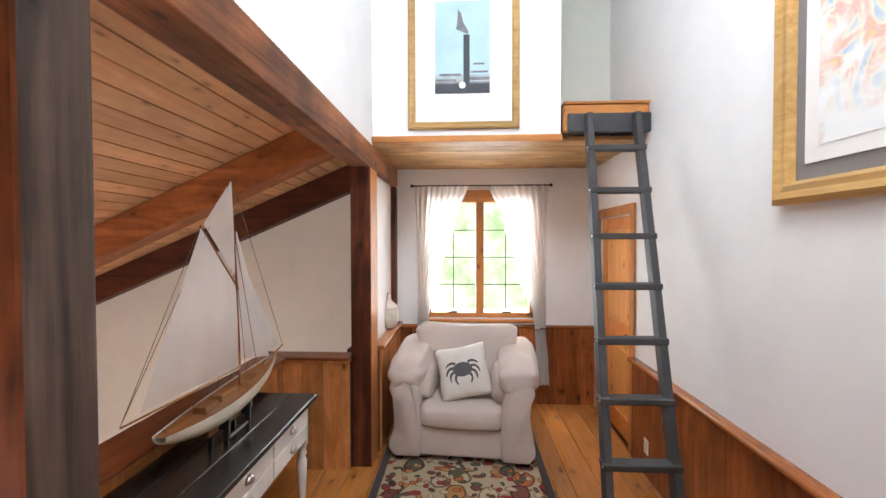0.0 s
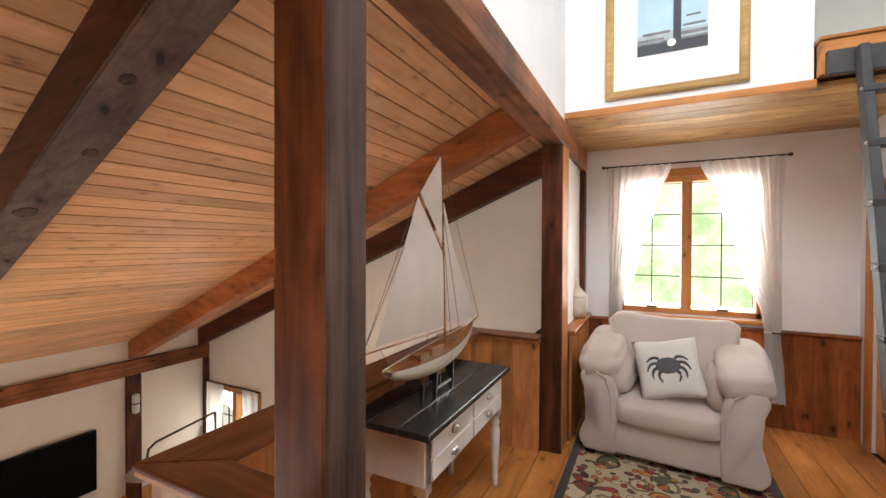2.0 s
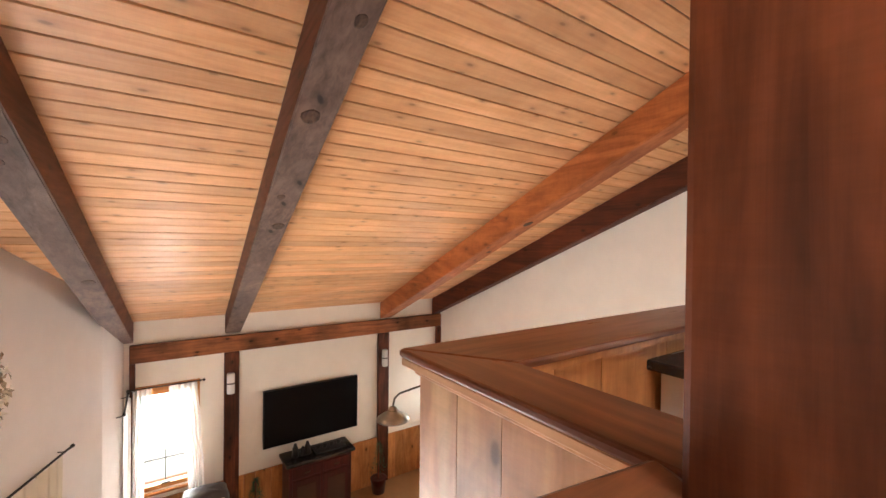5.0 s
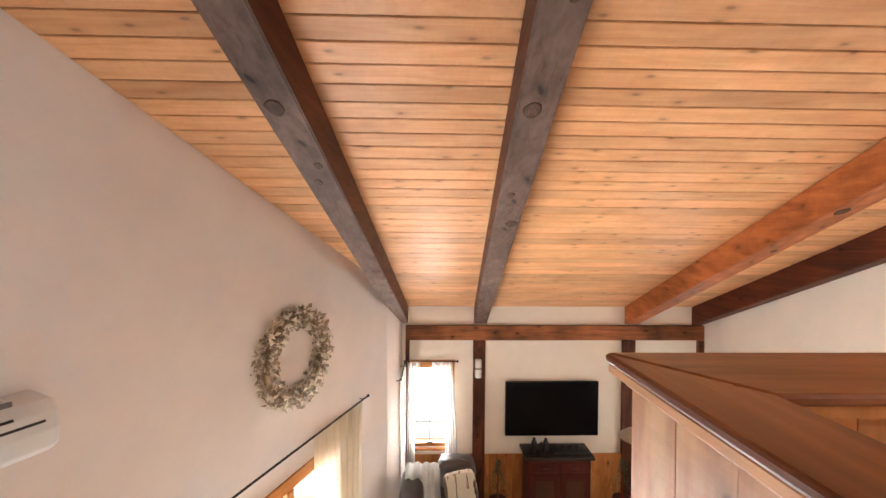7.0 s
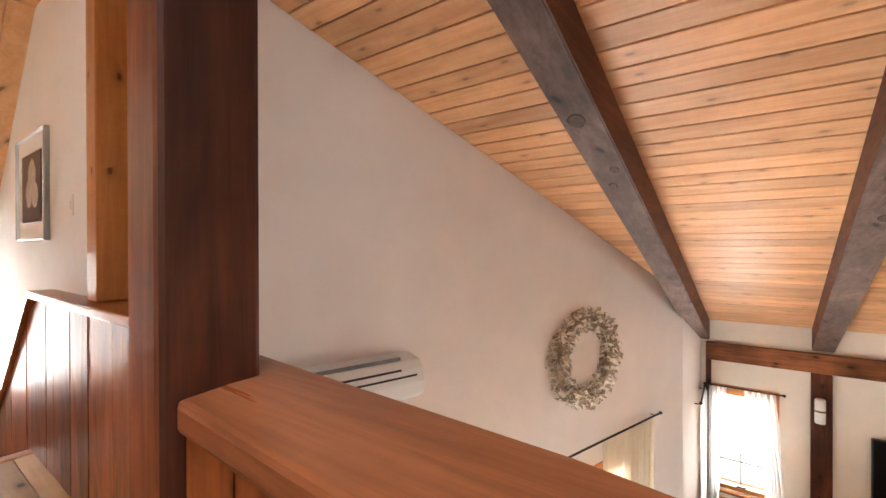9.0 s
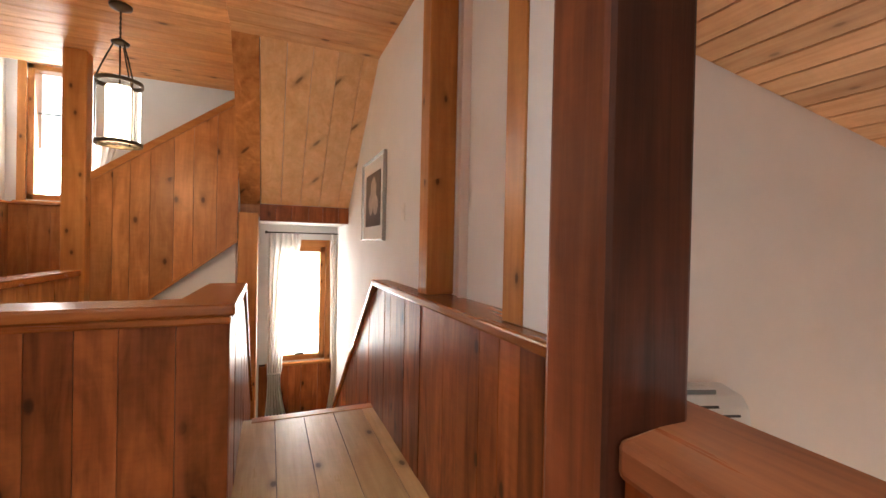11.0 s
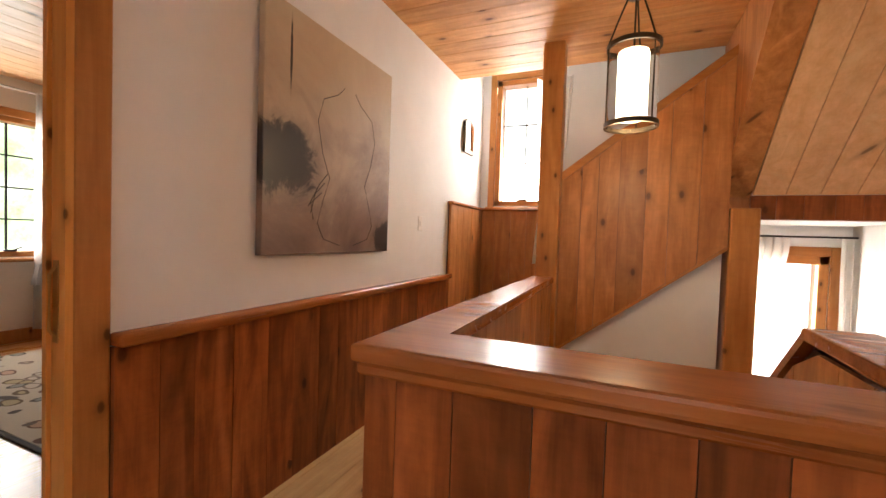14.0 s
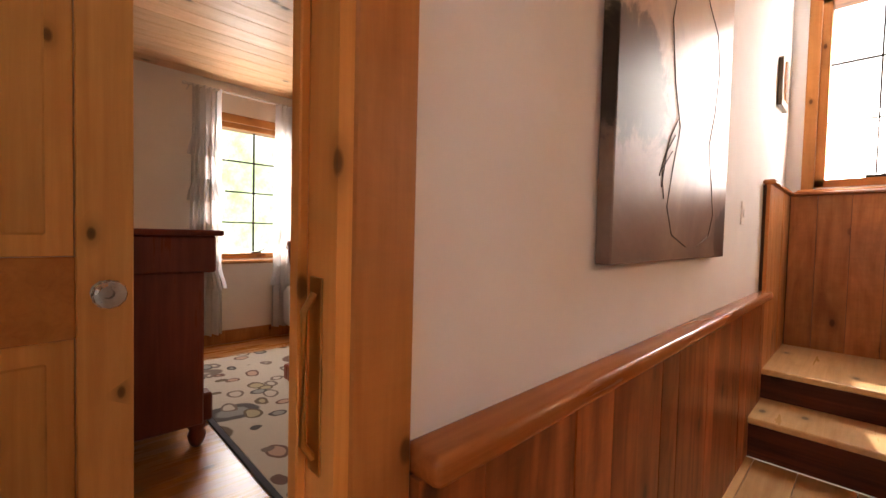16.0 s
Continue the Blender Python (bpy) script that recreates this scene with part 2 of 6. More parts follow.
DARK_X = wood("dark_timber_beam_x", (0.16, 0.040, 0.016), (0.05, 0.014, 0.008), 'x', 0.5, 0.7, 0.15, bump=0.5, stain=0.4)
DARK_Y = wood("dark_timber_beam_y", (0.46, 0.165, 0.06), (0.11, 0.032, 0.014), 'y', 0.5, 0.9, 0.12, bump=0.6, stain=0.75)
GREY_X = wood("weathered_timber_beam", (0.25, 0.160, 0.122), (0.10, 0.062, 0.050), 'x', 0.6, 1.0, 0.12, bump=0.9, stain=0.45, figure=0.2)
ORANGE_X = wood("orange_timber_beam", (0.50, 0.155, 0.045), (0.28, 0.075, 0.020), 'x', 0.5, 0.6, 0.1, bump=0.4, figure=0.8)
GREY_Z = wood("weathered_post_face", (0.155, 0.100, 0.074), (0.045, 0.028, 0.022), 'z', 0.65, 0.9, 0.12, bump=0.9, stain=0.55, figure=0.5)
FLOOR = wood("pine_floor_planks", (0.62, 0.27, 0.07), (0.40, 0.14, 0.03), 'y', 0.28, 0.85, 0.16, bump=0.12)
FLOOR_PALE = wood("pale_pine_floor_planks", (0.76, 0.50, 0.24), (0.58, 0.34, 0.135), 'y', 0.3, 1.0, 0.12, bump=0.12, stain=0.15, figure=0.3)
DOOR_PINE = wood("clear_pine_door", (0.88, 0.43, 0.125), (0.72, 0.30, 0.075), 'z', 0.3, 1.0, 0.06, bump=0.08, stain=0.15, knot_scale=1.7)
DOOR_PINE_R = wood("clear_pine_door_rail", (0.78, 0.31, 0.075), (0.60, 0.20, 0.045), 'y', 0.3, 0.5, 0.06, bump=0.08, stain=0.15, knot_scale=1.7)
GAP = paint("shadow_gap_wood", (0.07, 0.03, 0.015), 0.9, 0.2)
FABRIC = cloth("oatmeal_upholstery", (0.56, 0.475, 0.42))
PILLOW = cloth("ivory_cotton", (0.72, 0.68, 0.62))
SHEER = cloth("sheer_curtain", (0.96, 0.95, 0.92), 0.12)
CREAMCLOTH = cloth("cream_curtain", (0.80, 0.70, 0.52), 0.12)
GREYPAINT = paint("grey_washed_wood", (0.042, 0.041, 0.043), 0.6, 0.35, 9.0, 0.4, 60.0)
BLACKWOOD = wood("black_stained_top", (0.035, 0.03, 0.028), (0.012, 0.011, 0.010), 'y', 0.25, 0.2, 0.1, bump=0.1)
CHALK = paint("chalk_white_paint", (0.70, 0.67, 0.62), 0.6, 0.14, 6.0, 0.2, 60.0)
IRON = paint("dark_iron", (0.035, 0.028, 0.024), 0.4, 0.2, 8.0, 0.1, 80.0, 0.8)
BRONZE = paint("aged_bronze", (0.10, 0.075, 0.05), 0.35, 0.25, 8.0, 0.1, 80.0, 0.9)
NICKEL = paint("aged_nickel", (0.50, 0.47, 0.42), 0.3, 0.15, 10.0, 0.05, 80.0, 1.0)
GLASS = pane_glass("window_glass")
BLACK = paint("black_plastic", (0.012, 0.012, 0.013), 0.4, 0.1)
GREYROOM = paint("lower_floor_boards", (0.42, 0.22, 0.09), 0.4, 0.2, 2.0)


# ---------- mesh helpers ----------
def finish(name, bm, mat, parent=None, label="", smooth=False):
    me = bpy.data.meshes.new(name)
    bmesh.ops.recalc_face_normals(bm, faces=bm.faces)
    bm.to_mesh(me)
    bm.free()
    for x in (mat if isinstance(mat, (list, tuple)) else [mat]):
        me.materials.append(x)
    if smooth:
        me.shade_smooth()
    o = new(name, me)
    if parent is not None:
        o.parent = parent
    if label:
        o["label"] = label
    return o


def part(name, bm, mat, parent, label="", smooth=False):
    return finish(name, bm, mat, parent, label, smooth)


def empty(name, m=None):
    o = new(name)
    if m is not None:
        o.matrix_world = m
    return o


def box(bm, a, b, bevel=0.0, m=None, seg=1):
    c = [(p + q) / 2 for p, q in zip(a, b)]
    s = [abs(q - p) for p, q in zip(a, b)]
    r = bmesh.ops.create_cube(bm, size=1, matrix=Matrix.Translation(c) @ Matrix.Diagonal((*s, 1)))
    vs = r["verts"]
    if bevel:
        es = list({e for v in vs for e in v.link_edges})
        g = bmesh.ops.bevel(bm, geom=es, offset=min(bevel, min(s) * 0.45), segments=seg, affect='EDGES', profile=0.5)
        vs = list({v for f in g["faces"] for v in f.verts} | {v for v in vs if v.is_valid})
    if m is not None:
        bmesh.ops.transform(bm, matrix=m, verts=vs)
    return vs


def B(a, b, bevel=0.0, m=None, seg=1):
    bm = bmesh.new()
    box(bm, a, b, bevel, m, seg)
    return bm


def prism(bm, pts, axis, a, b):
    """A polygon in the two other axes (in x, y, z order), drawn out along one axis from a to b."""
    i = 'xyz'.index(axis)

    def at(p, v):
        q = list(p)
        q.insert(i, v)
        return q
    lo = [bm.verts.new(at(p, a)) for p in pts]
    hi = [bm.verts.new(at(p, b)) for p in pts]
    bm.faces.new(lo)
    bm.faces.new(hi[::-1])
    for k in range(len(pts)):
        j = (k + 1) % len(pts)
        bm.faces.new((lo[k], lo[j], hi[j], hi[k]))
    return lo + hi


def PR(pts, axis, a, b, bevel=0.0):
    bm = bmesh.new()
    prism(bm, pts, axis, a, b)
    if bevel:
        bmesh.ops.bevel(bm, geom=list(bm.edges), offset=bevel, segments=2, affect='EDGES', profile=0.5)
    return bm


def rod(bm, a, b, r, n=10, r2=None):
    a, b = Vector(a), Vector(b)
    d = b - a
    bmesh.ops.create_cone(bm, cap_ends=True, segments=n, radius1=r, radius2=r if r2 is None else r2, depth=d.length,
                          matrix=Matrix.Translation((a + b) / 2) @ d.to_track_quat('Z', 'Y').to_matrix().to_4x4())


def RD(a, b, r, n=10, r2=None):
    bm = bmesh.new()
    rod(bm, a, b, r, n, r2)
    return bm


def lathe(bm, prof, at=(0, 0, 0), n=20):
    """A turned shape: profile of (radius, height)."""
    rings = []
    for r, z in prof:
        rings.append([bm.verts.new((at[0] + r * math.cos(2 * math.pi * k / n), at[1] + r * math.sin(2 * math.pi * k / n), at[2] + z)) for k in range(n)])
    for p, q in zip(rings, rings[1:]):
        for k in range(n):
            bm.faces.new((p[k], p[(k + 1) % n], q[(k + 1) % n], q[k]))
    bm.faces.new(rings[0][::-1])
    bm.faces.new(rings[-1])


def LT(prof, at=(0, 0, 0), n=20):
    bm = bmesh.new()
    lathe(bm, prof, at, n)
    return bm


def tube(bm, pts, r, n=8):
    """A bent pipe through points."""
    pts = [Vector(p) for p in pts]
    rings = []
    for k, p in enumerate(pts):
        d = (pts[min(k + 1, len(pts) - 1)] - pts[max(k - 1, 0)]).normalized()
        q = d.to_track_quat('Z', 'Y').to_matrix()
        rr = r[k] if isinstance(r, (list, tuple)) else r
        rings.append([bm.verts.new(p + q @ Vector((rr * math.cos(2 * math.pi * j / n), rr * math.sin(2 * math.pi * j / n), 0))) for j in range(n)])
    for p, q in zip(rings, rings[1:]):
        for k in range(n):
            bm.faces.new((p[k], p[(k + 1) % n], q[(k + 1) % n], q[k]))
    bm.faces.new(rings[0][::-1])
    bm.faces.new(rings[-1])


def TB(pts, r, n=8):
    bm = bmesh.new()
    tube(bm, pts, r, n)
    return bm


def S(name, bm, mat, label="", smooth=False):
    """A piece of the setting."""
    return tagged(finish(name, bm, mat, None, "", smooth), label, "", "", "structure")


def T(name, label, category, group="", m=None):
    """A thing that parents its parts."""
    return tagged(empty(name, m), label, category, group)


rng = random.Random(7)


def boards(parent, mat, axis, a, b, base, top, face, thick, width, out, name="board", vary=0.25):
    """Upright boards along x or y from a to b; base and top are heights or functions of the run; face is the plane behind them; out is +1 or -1."""
    sgn = 1 if b > a else -1
    v = a
    while (b - v) * sgn > 0.02:
        w = width * (1 + rng.uniform(-vary, vary))
        e = v + sgn * w
        if (b - e) * sgn < width * 0.4:
            e = b
        lo0, lo1 = (base(v), base(e)) if callable(base) else (base, base)
        hi0, hi1 = (top(v), top(e)) if callable(top) else (top, top)
        d = thick + rng.uniform(-0.0015, 0.0015)
        g = 0.0013 * sgn
        p, q = v + g, e - g
        bm = bmesh.new()
        pts = [(p, lo0), (q, lo1), (q, hi1), (p, hi0)]
        f0, f1 = face, face + out * d
        if axis == 'x':
            vs = prism(bm, [(u, z) for u, z in pts], 'y', f0, f1)
        else:
            vs = prism(bm, [(u, z) for u, z in pts], 'x', f0, f1)
        part(name, bm, mat, parent)
        v = e

# ---------- large structure ----------
def Zc(x):
    """Height of the great room's sloped ceiling."""
    return 0.18 + 0.424 * (x + 6.18)


LOW = -2.95


def holed_wall(name, p0, p1, z0, top, thick, holes, mat, label=""):
    """A wall from p0 to p1 in plan, thick to the right of that way, with square openings (u0, u1, z0, z1)."""
    p0, p1 = Vector(p0), Vector(p1)
    d = p1 - p0
    ln = d.length
    ang = math.atan2(d.y, d.x)
    us = sorted({0.0, ln, *[h[0] for h in holes], *[h[1] for h in holes]})
    bm = bmesh.new()
    tp = top if callable(top) else (lambda u: top)
    for a, b in zip(us, us[1:]):
        zs = sorted((h[2], h[3]) for h in holes if h[0] <= a + 1e-6 and h[1] >= b - 1e-6)
        lo = z0
        for h0, h1 in zs:
            if h0 > lo + 1e-4:
                prism(bm, [(a, lo), (b, lo), (b, h0), (a, h0)], 'y', 0, -thick)
            lo = h1
        prism(bm, [(a, lo), (b, lo), (b, tp(b)), (a, tp(a))], 'y', 0, -thick)
    bmesh.ops.transform(bm, matrix=Matrix.Translation((p0.x, p0.y, 0)) @ Matrix.Rotation(ang, 4, 'Z'), verts=bm.verts)
    return S(name, bm, mat, label)


# floors
floor = S("floor", B((-0.62, -2.0, -0.24), (0.66, 5.78, -0.022)), GAP, "wide knotty pine floor boards of the loft")
part("floor_body", B((0.66, -0.9, -0.24), (3.1, 5.78, -0.022)), GAP, floor)
part("floor_body", B((2.0, -3.15, -0.24), (3.1, -0.9, -0.022)), GAP, floor)
x = -0.60
while x < 2.96:
    w = rng.uniform(0.17, 0.23)
    if x < 0.66:
        y0 = -2.0
    elif x > 1.95:
        y0 = -3.13
    else:
        y0 = -0.9
    cuts = [y0, -0.35 + rng.uniform(-0.4, 0.4), 2.6 + rng.uniform(-0.8, 0.8), 5.76]
    for k, (a, b) in enumerate(zip(cuts, cuts[1:])):
        if x < -0.25 and b < 3:
            continue
        part("floor_board", B((x + 0.0015, a + 0.001, -0.022), (min(x + w, 2.97) - 0.0015, b - 0.001, 0), 0.0015), FLOOR_PALE if k == 0 else FLOOR, floor)
    x += w
part("stair_nosing", B((-0.22, -2.03, -0.045), (0.66, -1.93, 0.004), 0.012), TRIM_X, floor)
S("floor_great_room", B((-6.4, -1.6, LOW - 0.2), (3.2, 6.0, LOW)), GREYROOM, "honey wood floor of the lower great room")
S("floor_stairwell", B((-0.5, -4.6, LOW - 0.2), (3.2, -1.6, LOW)), GREYROOM, "wood floor at the foot of the stairs")

# north wall of the loft, with its window
holed_wall("wall_north", (0.0, 5.78), (2.65, 5.78), -0.2, 4.7, -0.16, [(0.62, 1.86, 0.98, 2.36)], WHITE, "white plaster wall with a pine-framed window")
# east wall of the loft, with a door at its north end
holed_wall("wall_east", (2.53, 5.78), (2.53, 0.6), -0.2, 4.7, -0.14, [(0.24, 1.06, 0.0, 2.10)], WHITE, "tall white plaster wall above board wainscot")
holed_wall("wall_east_return", (2.53, 0.6), (3.09, 0.6), -0.2, 4.7, -0.14, [], WHITE)
holed_wall("wall_hall_east", (2.97, 0.6), (2.97, -4.42), -0.2, 4.7, -0.10, [(0.68, 1.274, 0.0, 2.06)], WHITE, "white plaster wall above board wainscot")
holed_wall("wall_south", (3.09, -4.42), (-0.45, -4.42), LOW, 4.7, -0.14, [(0.28, 0.90, 1.56, 2.92), (2.59, 3.19, -0.28, 1.14)], WHITE, "white plaster stairwell wall with two narrow windows")
# upper wall with the framed print, soffit below it, alcove of the upper loft beside it
S("wall_upper_north", B((0.25, 4.48, 2.72), (1.85, 4.60, 4.7)), WHITE, "white plaster upper wall above a pine soffit")
S("wall_upper_alcove", B((1.85, 5.30, 2.72), (2.53, 5.40, 4.7)), SAGE, "pale sage wall of the upper alcove")
S("wall_upper_alcove_side", B((1.79, 4.60, 2.72), (1.85, 5.40, 4.7)), SAGE)
bm = bmesh.new()
for k in range(7):
    y = 4.48 + k * 0.186
    box(bm, (0.28, y + 0.002, 2.685), (2.53, y + 0.184, 2.72), 0.003)
S("ceiling_soffit", bm, SOFFIT, "knotty pine plank soffit over the window nook")
S("trim_soffit", B((0.26, 4.452, 2.682), (1.86, 4.478, 2.735), 0.004), TRIM_X, "pine edge trim")
# wall over the long beam, and the closed roof above
S("wall_clerestory", B((0.17, -1.2, 2.66), (0.29, 4.6, 4.7)), WHITE, "white plaster upper wall")
S("wall_nook_west", B((0.15, 4.625, 0.9), (0.24, 5.62, 2.68)), WHITE)
# unseen ceiling, with an opening added so the roof lamp has a source
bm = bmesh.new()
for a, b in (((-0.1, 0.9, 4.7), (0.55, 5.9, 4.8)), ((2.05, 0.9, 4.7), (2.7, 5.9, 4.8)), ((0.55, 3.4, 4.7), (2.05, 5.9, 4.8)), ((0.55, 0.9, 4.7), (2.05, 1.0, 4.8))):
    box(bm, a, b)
S("ceiling_upper", bm, WHITE, "unseen white upper ceiling with an opening added for light")
# unseen pane, added to keep direct sun off the upper walls
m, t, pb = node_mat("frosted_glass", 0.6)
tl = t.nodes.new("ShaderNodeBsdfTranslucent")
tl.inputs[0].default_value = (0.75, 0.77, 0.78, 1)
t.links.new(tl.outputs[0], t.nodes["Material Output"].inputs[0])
S("added_roof_pane", B((0.5, 0.95, 4.81), (2.1, 3.45, 4.83)), m, "unseen frosted pane added to diffuse the sun")
S("wall_upper_south", B((0.17, 0.45, 2.78), (3.1, 0.55, 4.7)), WHITE)

# hall ceiling of pine boards along x
bm = bmesh.new()
y = -3.70
while y < 0.55:
    box(bm, (0.84, y + 0.0015, 2.70), (2.97, y + 0.1785, 2.735), 0.003)
    y += 0.18
box(bm, (0.80, -3.70, 2.735), (3.0, 0.56, 2.80))
S("ceiling_hall", bm, PINE_CEIL_X, "knotty pine board ceiling of the hall")
# boarded slope over the stairs that go down
bm = bmesh.new()
ang = math.atan2(1.10, 1.25)
mm = Matrix.Translation((0, -3.6, 1.57)) @ Matrix.Rotation(ang, 4, 'X')
x = -0.30
while x < 0.60:
    box(bm, (x + 0.0015, 0, 0), (min(x + 0.19, 0.66) - 0.0015, 1.70, 0.03), 0.003, mm)
    x += 0.19
S("ceiling_slope", bm, PINE_SLOPE, "sloped knotty pine soffit over the stairs")
bm = bmesh.new()
y = -2.36
while y < 0.5:
    box(bm, (-0.30, y + 0.0015, 2.69), (0.84, y + 0.1785, 2.73), 0.003)
    y += 0.18
S("ceiling_passage", bm, PINE_CEIL_X, "knotty pine board ceiling of the passage")
S("wall_slope_side", PR([(-2.30, 2.72), (-3.62, 1.56), (-3.62, 1.44), (-3.72, 1.44), (-3.72, 2.72)], 'x', 0.655, 0.84), HONEY_PINE, "pine-clad side of the sloped soffit")
band = S("trim_lintel", B((-0.32, -3.64, 1.40), (0.66, -3.62, 1.57)), GAP)
boards(band, RED_PINE, 'x', -0.30, 0.66, 1.40, 1.57, -3.62, 0.02, 0.16, 1)
S("ceiling_window_niche", B((-0.35, -4.42, 1.395), (0.66, -3.64, 1.44)), WHITE)
S("ceiling_stairwell", B((-0.45, -4.6, 4.7), (3.2, 0.9, 4.8)), WHITE)
S("wall_stairwell_upper", B((0.80, -3.72, 2.80), (3.0, -3.66, 4.7)), WHITE)

# great room
holed_wall("wall_tv", (-6.18, 0.6), (-6.18, 6.0), LOW, 0.25, -0.16, [(0.46, 1.09, -2.04, -0.74)], CREAM, "cream plaster wall with dark timber framing")
# the wider opening is unseen, cut for the extra gable lamp
holed_wall("wall_great_north", (-6.3, 5.72), (0.15, 5.72), LOW, lambda u: Zc(-6.3 + u), -0.16, [(0.25, 1.45, -1.9, -0.85), (3.5, 5.9, -2.1, -0.9)], CREAM, "cream plaster gable wall")
wl = math.hypot(4.95, 1.65)
holed_wall("wall_wreath", (-0.30, -0.85), (-5.25, 0.80), LOW, lambda u: Zc(-0.30 - 4.95 * u / wl), -0.16, [(2.55, 3.85, LOW, -0.96)], BLUSH, "tall warm white plaster wall")
holed_wall("wall_corner", (-5.25, 0.80), (-6.3, 0.95), LOW, lambda u: Zc(-5.25 - u * 0.99), -0.16, [], BLUSH, "warm white plaster wall return")
S("wall_under_loft", B((-0.5, 1.95, LOW), (-0.4, 5.72, -0.24)), CREAM)
S("wall_under_passage", B((-0.1, -1.2, LOW), (0.0, 1.95, -0.24)), CREAM)
# sloped board ceiling
bm = bmesh.new()
sl = math.atan(0.424)
run = 6.36 / math.cos(sl)
mm = Matrix.Translation((-6.30, 0, Zc(-6.30))) @ Matrix.Rotation(-sl, 4, 'Y')
u = 0.0
while u < run - 0.1:
    box(bm, (u + 0.003, -1.6, rng.uniform(0, 0.002)), (u + 0.1295, 5.86, 0.02), 0.004, mm)
    u += 0.133
for f in {f for v in box(bm, (-0.05, -1.6, 0.018), (run, 5.86, 0.05), 0, mm) for f in v.link_faces}:
    f.material_index = 1
S("ceiling_great_room", bm, [PINE_CEIL, GAP], "sloped ceiling of narrow honey pine boards")


KNOT = wood("dark_knot", (0.14, 0.075, 0.05), (0.025, 0.014, 0.011), 'x', 0.6, 0.0, 0.1, bump=1.0, grain=2.2)


def rafter(y_wall, mat, w=0.20, depth=0.27, x1=0.17, label="", taper=0.06, knots=()):
    bm = bmesh.new()
    a, b = (-6.16, y_wall), (x1, y_wall - taper * (x1 + 6.16))
    vs = []
    for (x, y) in (a, b):
        vs.append([bm.verts.new(p) for p in ((x, y - w / 2, Zc(x) - depth), (x, y + w / 2, Zc(x) - depth), (x, y + w / 2, Zc(x) - 0.004), (x, y - w / 2, Zc(x) - 0.004))])
    bm.faces.new(vs[0])
    bm.faces.new(vs[1])
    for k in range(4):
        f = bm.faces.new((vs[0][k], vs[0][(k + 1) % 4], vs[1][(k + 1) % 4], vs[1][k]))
        # underside takes the first material, the other long faces the second
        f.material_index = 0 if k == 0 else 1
    bmesh.ops.bevel(bm, geom=[e for e in bm.edges if e.calc_length() > 2], offset=0.008, segments=2, affect='EDGES')
    o = T("rafter", label, "rafter", "rafters of the great room")
    part("timber", bm, mat, o)
    for k, x in enumerate(knots):
        y = y_wall - taper * (x + 6.16) + (0.035 if k % 2 else -0.02)
        r = 0.036 if k % 3 == 0 else 0.022
        bm = LT([(r * 1.2, 0.0), (r, 0.0022), (r * 0.84, 0.0008), (r * 0.6, 0.003), (r * 0.3, 0.0015), (0.004, 0.0035)], (0, 0, 0), 14)
        for v in bm.verts:
            v.co.x *= 1.35 + 0.25 * noise.noise(v.co * 40)
            v.co.y *= 1.0 + 0.25 * noise.noise(v.co * 31)
        bmesh.ops.transform(bm, matrix=Matrix.Translation((x, y, Zc(x) - depth)) @ Matrix.Rotation(-math.atan(0.424), 4, 'Y') @ Matrix.Rotation(math.pi, 4, 'X'), verts=bm.verts)
        part("knot", bm, KNOT, o, "dark knot", True)
    return o


rafter(0.93, [GREY_X, DARK_X], label="weathered grey timber rafter with darker sides", knots=(-1.70, -2.15, -2.32, -3.9))
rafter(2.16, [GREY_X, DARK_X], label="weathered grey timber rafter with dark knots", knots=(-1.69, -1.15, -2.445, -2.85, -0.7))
rafter(4.57, [ORANGE_X, ORANGE_X], 0.22, 0.28, label="orange-brown stained timber rafter", knots=(-2.6, -3.3))
rafter(5.62, [DARK_X, DARK_X], 0.16, 0.30, 0.05, "dark brown timber rafter against the gable wall", 0.0, (-2.0, -3.4))


def timber(name, a, b, mat, label, bevel=0.008, group=""):
    return tagged(finish(name, B(a, b, bevel, None, 2), mat), label, "timber beam" if "beam" in name else "timber post", group)


timber("wall_beam", (-6.18, 0.99, -0.34), (-6.11, 5.72, -0.11), DARK_Y, "dark brown horizontal timber across a cream wall")
for a, b in ((2.05, 2.24), (4.42, 4.62)):
    timber("wall_post", (-6.18, a, LOW), (-6.115, b, -0.345), DARK_Z, "dark brown upright timber in a cream wall", group="upright timbers of the end wall")
timber("corner_post", (-6.18, 0.99, LOW), (-6.10, 1.05, -0.345), DARK_Z, "dark timber post in a wall corner")
timber("corner_post", (-6.18, 5.63, LOW), (-6.10, 5.715, -0.345), DARK_Z, "dark timber post in a wall corner")
# loft timbers
timber("loft_beam", (0.13, 0.55, 2.47), (0.305, 4.47, 2.655), DARK_Y, "long scarred brown timber beam carrying the upper wall")
timber("cross_beam", (0.14, 4.475, 2.475), (0.298, 5.74, 2.68), DARK_Y, "short brown timber beam under a soffit")


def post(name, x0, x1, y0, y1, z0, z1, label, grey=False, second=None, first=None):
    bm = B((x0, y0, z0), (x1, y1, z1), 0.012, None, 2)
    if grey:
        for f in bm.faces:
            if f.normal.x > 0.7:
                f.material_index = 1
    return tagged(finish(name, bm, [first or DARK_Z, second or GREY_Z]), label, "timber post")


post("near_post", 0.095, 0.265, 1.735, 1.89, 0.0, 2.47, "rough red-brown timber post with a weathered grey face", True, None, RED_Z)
# the +x face takes honey pine, paler than the other sides
post("north_post", 0.13, 0.30, 4.36, 4.62, 0.0, 2.47, "dark timber post at the window nook, paler on its east face", True, HONEY_PINE)
